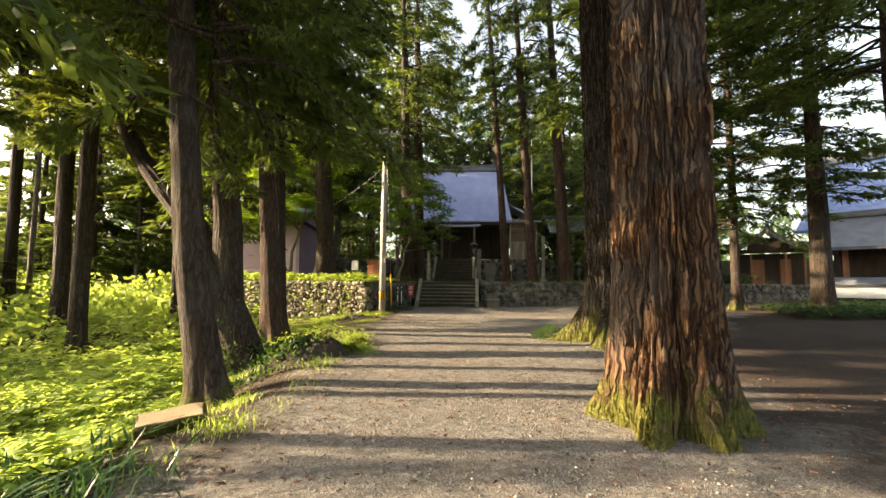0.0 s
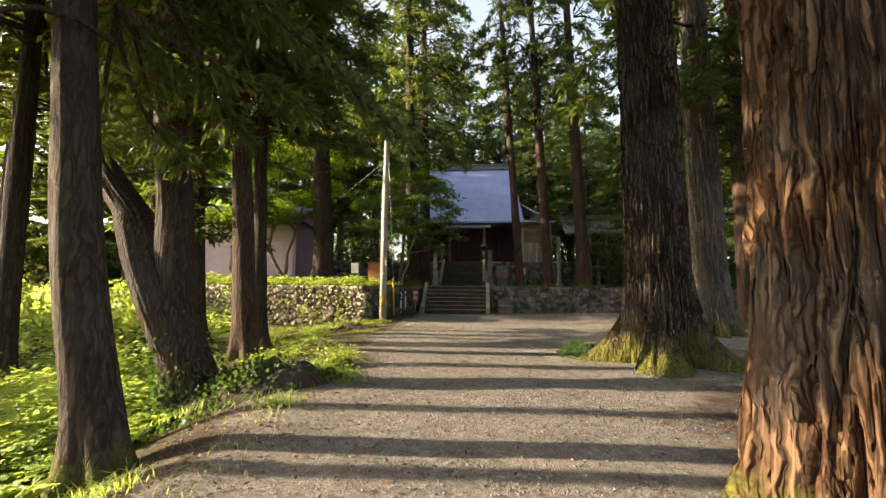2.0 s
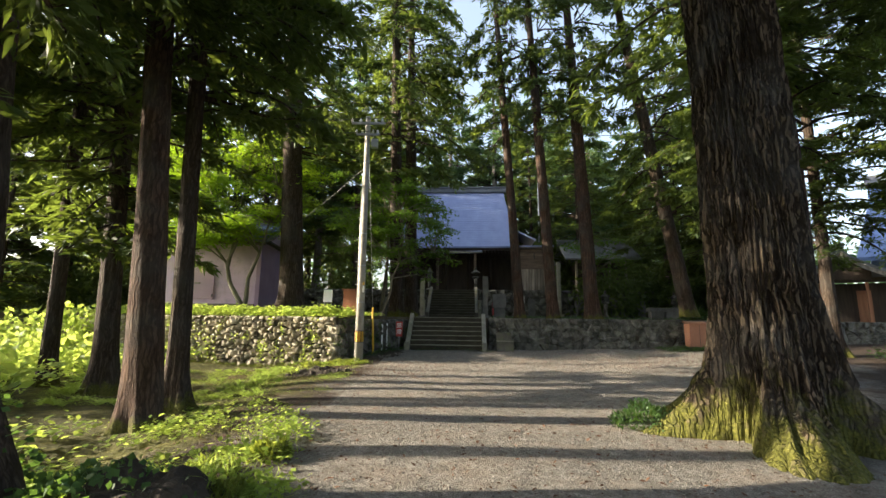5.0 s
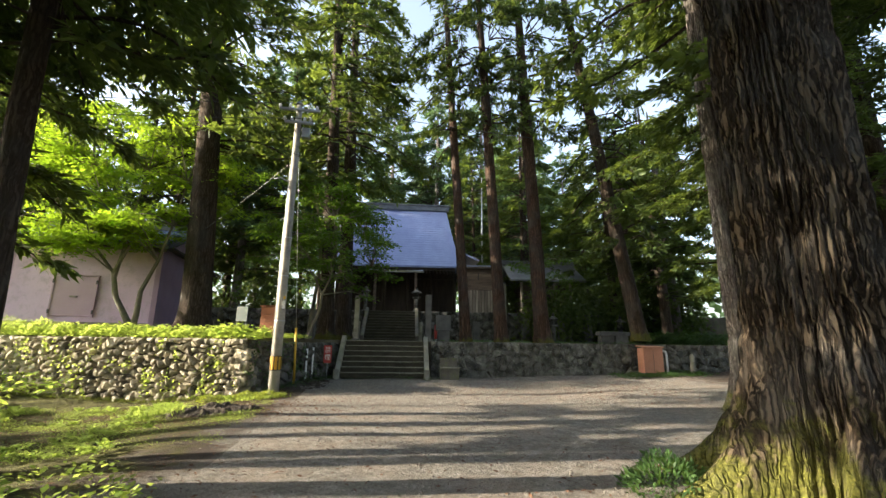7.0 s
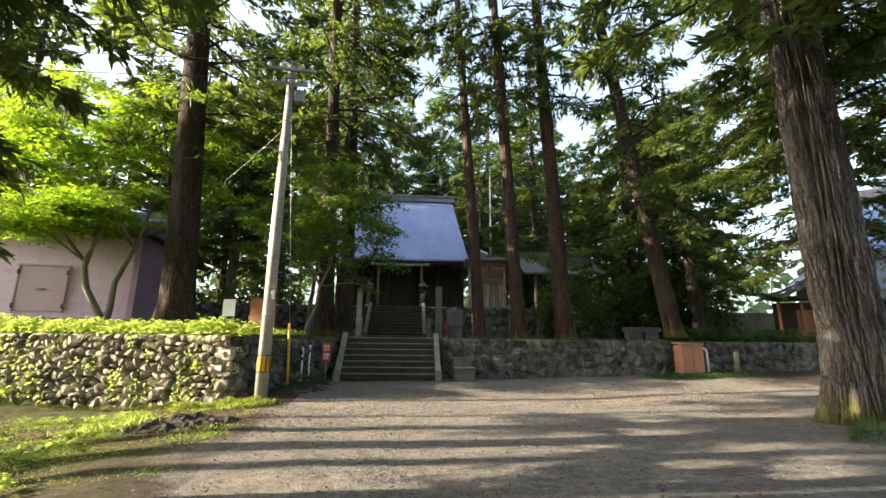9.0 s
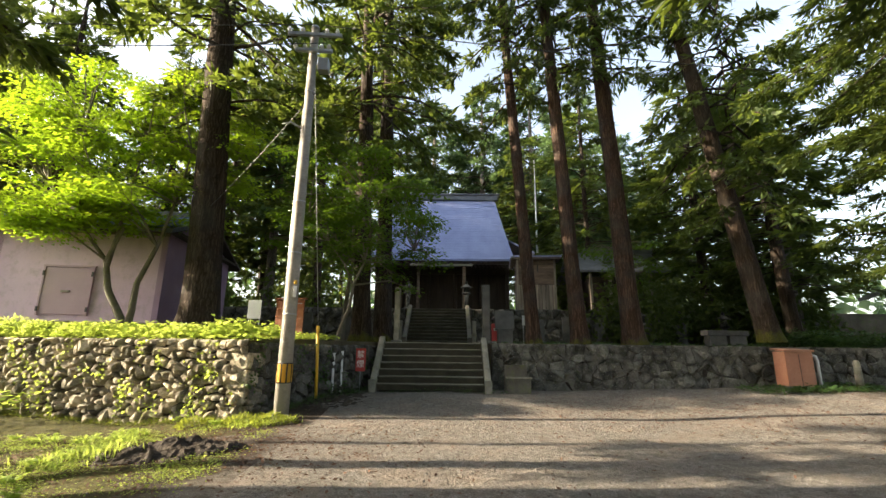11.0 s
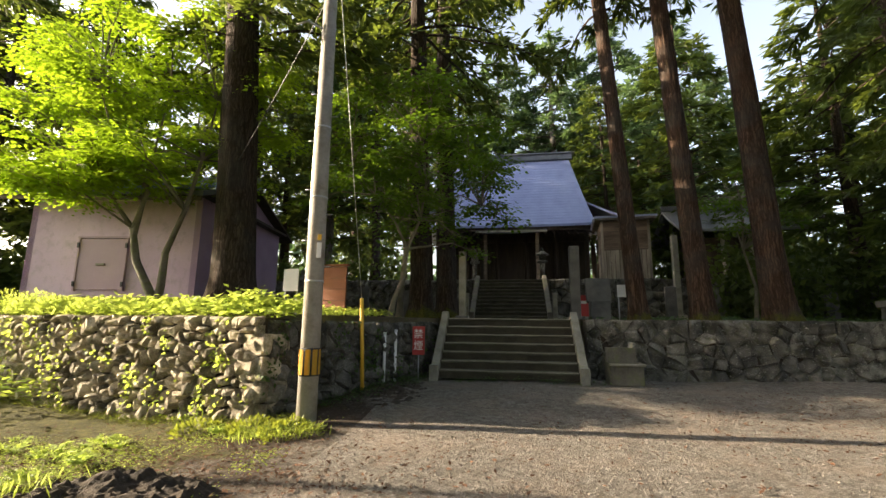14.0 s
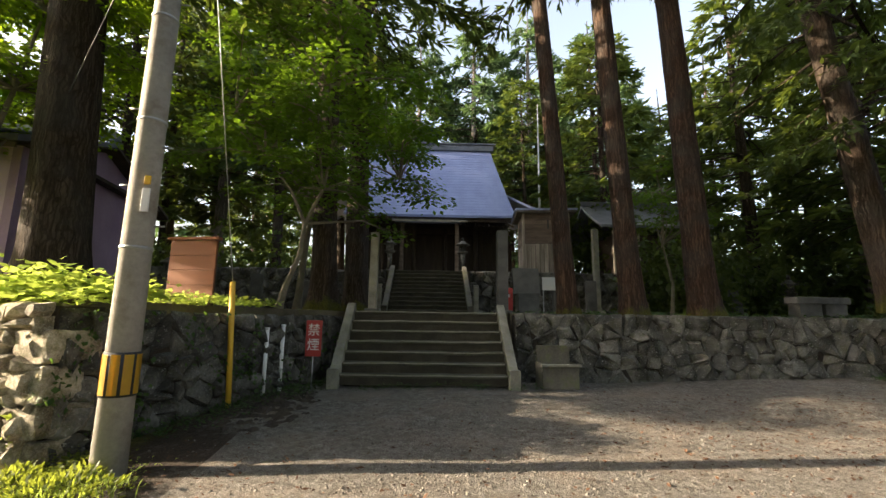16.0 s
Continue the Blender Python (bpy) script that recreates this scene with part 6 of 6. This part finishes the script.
grass("strap_grass", "dark arching strap-leaved clump beside the way", 420, clump_at(-2.85, 2.75, 0.36), 0.46, 0.024, STRAP_LEAF, 51, 0.35)
grass("edge_grass", "thin grass along the edge of the way", 450, along_edge, 0.16, 0.010, HERB_LEAF, 52)
for i, (x, y) in enumerate(((-2.15, 4.35), (-2.6, 5.6), (-2.0, 9.9), (-1.75, 9.5), (-2.3, 11.0), (-2.9, 21.0), (-3.4, 20.9), (-2.2, 8.1))):
    grass("grass_tuft", "small tuft of green grass", 130, clump_at(x, y, 0.16), 0.2, 0.012, HERB_LEAF, 60 + i)


def hummock(x, y, r, h, leaf, label, seed, n=1500, z=None):
    """A dense rounded cushion of small leaves."""
    g = np.random.default_rng(seed)
    u = g.normal(size=(n, 3))
    u /= np.linalg.norm(u, axis=1, keepdims=True)
    u[:, 2] = np.abs(u[:, 2])
    k = g.uniform(0.75, 1.05, (n, 1)) * (1 + 0.15 * np.sin(u[:, :1] * 7 + seed))
    B = np.array([x, y, lie(x, y) if z is None else z]) + u * k * np.array([r, r, h])
    W = u + g.normal(size=(n, 3)) * 0.5 + np.array([0, 0, 0.3])
    L = g.uniform(0.04, 0.09, n)
    tagged(part("hummock", kites("hummock", B, W, g.normal(size=(n, 3)), L, L * 0.35, leaf, 0.1), None), label, "grass clump", kind="stuff")


hummock(3.05, 12.55, 0.42, 0.34, DARK_HERB, "dense dark mossy clump at the root of the great cedar", 71)
hummock(7.6, 16.0, 0.36, 0.30, DARK_HERB, "dense dark mossy clump behind the great cedar", 72, 900)
for i, (x, y, r) in enumerate(((-2.5, 10.3, 0.28), (-2.1, 10.9, 0.22), (-2.0, 9.6, 0.2), (-3.0, 21.05, 0.45), (-3.6, 21.3, 0.4), (-4.6, 21.5, 0.35))):
    hummock(x, y, r, 0.16, LEFT_LEAF, "green leafy clump", 80 + i, 700)

for i, (x, y, r, h) in enumerate(((-11.5, 25.1, 0.55, 0.5), (-10.5, 24.75, 0.5, 0.36), (-12.6, 25.45, 0.6, 0.55), (-9.3, 24.35, 0.4, 0.3), (-6.0, 23.2, 0.35, 0.26))):
    hummock(x, y, r, h, HERB_LEAF, "bright leafy bush on top of the wall", 171 + i, 1100, T1)

# ---- a heap of dark soil beside the way
def soil_mound(cx, cy, rx, ry, h, label, seed):
    v, n = [], 64
    for j in range(n):
        for i in range(n):
            x, y = cx + rx * (2.4 * i / (n - 1) - 1.2), cy + ry * (2.4 * j / (n - 1) - 1.2)
            k = max(0.0, 1 - ((x - cx) / rx) ** 2 - ((y - cy) / ry) ** 2 + 0.3 * noise.noise(Vector((x * 1.7, y * 1.7, seed + 4))))
            lump = 0.07 * noise.noise(Vector((x * 6, y * 6, seed))) + 0.045 * noise.noise(Vector((x * 15, y * 15, seed))) + 0.03 * noise.noise(Vector((x * 34, y * 34, seed)))
            v.append((x, y, lie(x, y) - 0.04 + h * k ** 0.9 * (1 + 0.6 * noise.noise(Vector((x * 2, y * 2, seed)))) + lump * min(k * 3, 1.0)))
    f = [(j * n + i, j * n + i + 1, (j + 1) * n + i + 1, (j + 1) * n + i) for j in range(n - 1) for i in range(n - 1)]
    tagged(part("soil_mound", mesh_from("soil_mound", v, f, SOIL, False), None), label, "soil mound")


soil_mound(-3.7, 18.8, 1.3, 0.6, 0.17, "low heap of dark soil and needles", 1)
soil_mound(-2.35, 24.3, 0.95, 2.0, 0.06, "dark mossy soil at the foot of the wall", 7)
soil_mound(-3.25, 9.4, 1.35, 0.75, 0.5, "dark rooty mound at the foot of the leaning tree", 4)
for i, (x, y, s) in enumerate(((-3.9, 8.95, 0.25), (-3.1, 9.6, 0.3), (-2.5, 9.9, 0.22), (-4.5, 18.4, 0.3))):
    grass("mound_grass", "green weeds on the dark mound", 160, (lambda x, y, s: lambda g: (lambda a, b: (a, b, lie(a, b) + 0.12))(x + g.normal() * s, y + g.normal() * s))(x, y, s), 0.24, 0.018, HERB_LEAF, 160 + i)


def mound_ivy():
    g = np.random.default_rng(141)
    n = 1600
    x, y = g.normal(-3.7, 0.55, n), g.normal(9.25, 0.42, n)
    k = np.maximum(0, 1 - ((x + 3.25) / 1.3) ** 2 - ((y - 9.4) / 0.7) ** 2)
    z = np.array([lie(a, b) for a, b in zip(x, y)]) + 0.48 * k ** 0.8 + g.uniform(0.0, 0.10, n)
    L = g.uniform(0.05, 0.10, n)
    tagged(part("mound_ivy", kites("mound_ivy", np.stack([x, y, z], 1), g.normal(size=(n, 3)) + np.array([0.3, -0.5, 0.2]), g.normal(size=(n, 3)), L, L * 0.75, DARK_HERB, 0.1), None), "dark ivy trailing over the roots", "ivy", kind="stuff")


mound_ivy()


# ---- creepers on the sunny wall
def creeper(a, b, start, n_clumps, leaf, seed, label):
    g = np.random.default_rng(seed)
    a, b = Vector((*a, 0)), Vector((*b, 0))
    d = (b - a)
    L = d.length
    d.normalize()
    out = np.array([d.y, -d.x, 0])
    along = np.array([d.x, d.y, 0])
    B, W = [], []
    for _ in range(n_clumps):
        k, z = g.uniform(start, L), g.uniform(-0.3, 1.45)
        m = int(g.integers(12, 46))
        s = g.uniform(0.06, 0.2)
        P = np.array([a.x, a.y, 0]) + np.outer(k + g.normal(0, s, m), along) + np.outer(0.13 + np.abs(g.normal(0, 0.03, m)), out)
        P[:, 2] = np.clip(z + g.normal(0, s * 1.8, m), -0.35, 1.5)
        B.append(P)
        W.append(g.normal(size=(m, 3)) * 0.6 + np.array([0, 0, -0.7]) + out * 0.6)
    B, W = np.concatenate(B), np.concatenate(W)
    n = len(B)
    L_ = g.uniform(0.04, 0.10, n)
    tagged(part("wall_creeper", kites("wall_creeper", B, W, g.normal(size=(n, 3)), L_, L_ * 0.7, leaf, 0.1), None), label, "creeper", kind="stuff")


creeper(LEFT_END, CORNER, 2.0, 52, HERB_LEAF, 131, "green creepers growing between the wall stones")
creeper(CORNER, SIDE_END, 0.0, 26, DARK_HERB, 132, "dark creepers on the shaded wall")

# ---- cut stump, litter, pebbles ----
# half a log, split side up, lying at the edge of the way
g = thing("split_log", "short split log with pale sawn top lying by the way", "log", pose(-2.78, 4.65, lie(-2.78, 4.65) + 0.02, 10, -6, 28))
b = box(0.62, 0.34, 0.17, (0, 0, 0), 0.03)
bmesh.ops.subdivide_edges(b, edges=[e for e in b.edges if e.calc_length() > 0.2], cuts=5)
for v in b.verts:
    if v.co.z < 0.1:
        v.co.y *= 0.7
part("bark_side", rough(rough(b, 0.03, 5), 0.012, 16), BARK_DARK, g)
b = box(0.57, 0.30, 0.02, (0, 0, 0.16), 0.006)
bmesh.ops.subdivide_edges(b, edges=[e for e in b.edges if e.calc_length() > 0.2], cuts=5)
part("cut_face", rough(b, 0.02, 5), CUT_WOOD, g, "pale sawn face")


def pebbles(name, n, seed):
    g = np.random.default_rng(seed)
    x = g.normal(0.4, 1.5, n) + (g.random(n) < 0.3) * g.uniform(-1, 5, n)
    y = g.uniform(1.0, 24.5, n) ** 1.0
    s = 0.005 + 0.014 * g.random(n) ** 4
    z = np.array([lie(a, b) for a, b in zip(x, y)])
    o = np.array([[1, 0, 0], [-1, 0, 0], [0, 1, 0], [0, -1, 0], [0, 0, 0.7], [0, 0, -0.5]])
    f = np.array([[0, 2, 4], [2, 1, 4], [1, 3, 4], [3, 0, 4], [2, 0, 5], [1, 2, 5], [3, 1, 5], [0, 3, 5]])
    a = g.uniform(0, 6.28, n)
    c, t = np.cos(a), np.sin(a)
    q = np.stack([np.stack([c, -t, 0 * c], 1), np.stack([t, c, 0 * c], 1), np.stack([0 * c, 0 * c, 1 + 0 * c], 1)], 1)
    st = g.uniform(0.6, 1.4, (n, 1, 3))
    v = np.einsum("nij,nkj->nki", q, o[None] * st) * s[:, None, None] + np.stack([x, y, z + s * 0.25], 1)[:, None]
    F = (f[None] + 6 * np.arange(n)[:, None, None]).reshape(-1, 3)
    me = bpy.data.meshes.new(name)
    me.vertices.add(n * 6)
    me.vertices.foreach_set("co", v.reshape(-1))
    me.loops.add(len(F) * 3)
    me.loops.foreach_set("vertex_index", F.reshape(-1).astype(np.int32))
    me.polygons.add(len(F))
    me.polygons.foreach_set("loop_start", (np.arange(len(F)) * 3).astype(np.int32))
    me.update(calc_edges=True)
    me.materials.append(PEBBLE)
    tagged(part(name, me, None, smooth=True), "loose grey and tan gravel stones on the way", "gravel", kind="stuff")


def pebble_mat():
    m, nt, b = mat("loose_pebbles")
    gm = nt.nodes.new("ShaderNodeNewGeometry")
    nt.links.new(ramp(nt, gm.outputs["Random Per Island"], [(0.0, (0.07, 0.06, 0.05)), (0.5, (0.17, 0.15, 0.13)), (1.0, (0.29, 0.27, 0.24))]), b.inputs["Base Color"])
    b.inputs["Roughness"].default_value = 0.9
    return m


PEBBLE = pebble_mat()
pebbles("gravel_stones", 32000, 81)


def litter(name, n, seed, centre, spread, label):
    g = np.random.default_rng(seed)
    x, y = g.normal(centre[0], spread[0], n), g.normal(centre[1], spread[1], n)
    z = np.array([lie(a, b) for a, b in zip(x, y)]) + g.uniform(0.003, 0.02, n)
    a = g.uniform(0, 6.28, n)
    way = np.stack([np.cos(a), np.sin(a), g.normal(0, 0.25, n)], 1)
    side = np.stack([-np.sin(a), np.cos(a), g.normal(0, 0.4, n)], 1)
    L = g.uniform(0.03, 0.09, n)
    tagged(part(name, kites(name, np.stack([x, y, z], 1), way, side, L, L * g.uniform(0.15, 0.5, n), LITTER, 0.1), None), label, "litter", kind="stuff")


litter("way_litter", 2600, 95, (0.2, 9.0), (1.6, 6.0), "scattered needles and dry leaves on the gravel")
litter("leaf_litter", 4200, 91, (-2.6, 7.0), (0.8, 4.0), "brown needles and dry leaves beside the way")
litter("cedar_litter", 2600, 92, (3.4, 7.0), (1.3, 4.5), "brown needles and dry leaves under the great cedars")
litter("yard_litter", 1800, 93, (-2.4, 18.8), (1.2, 1.2), "reddish dry leaves on the yard")
litter("mound_litter", 6500, 96, (-5.5, 19.6), (2.2, 1.5), "brown needles and dry leaves on the mossy yard")
litter("stair_litter", 4600, 94, (6.0, 22.0), (2.8, 1.6), "reddish dry leaves before the long wall")
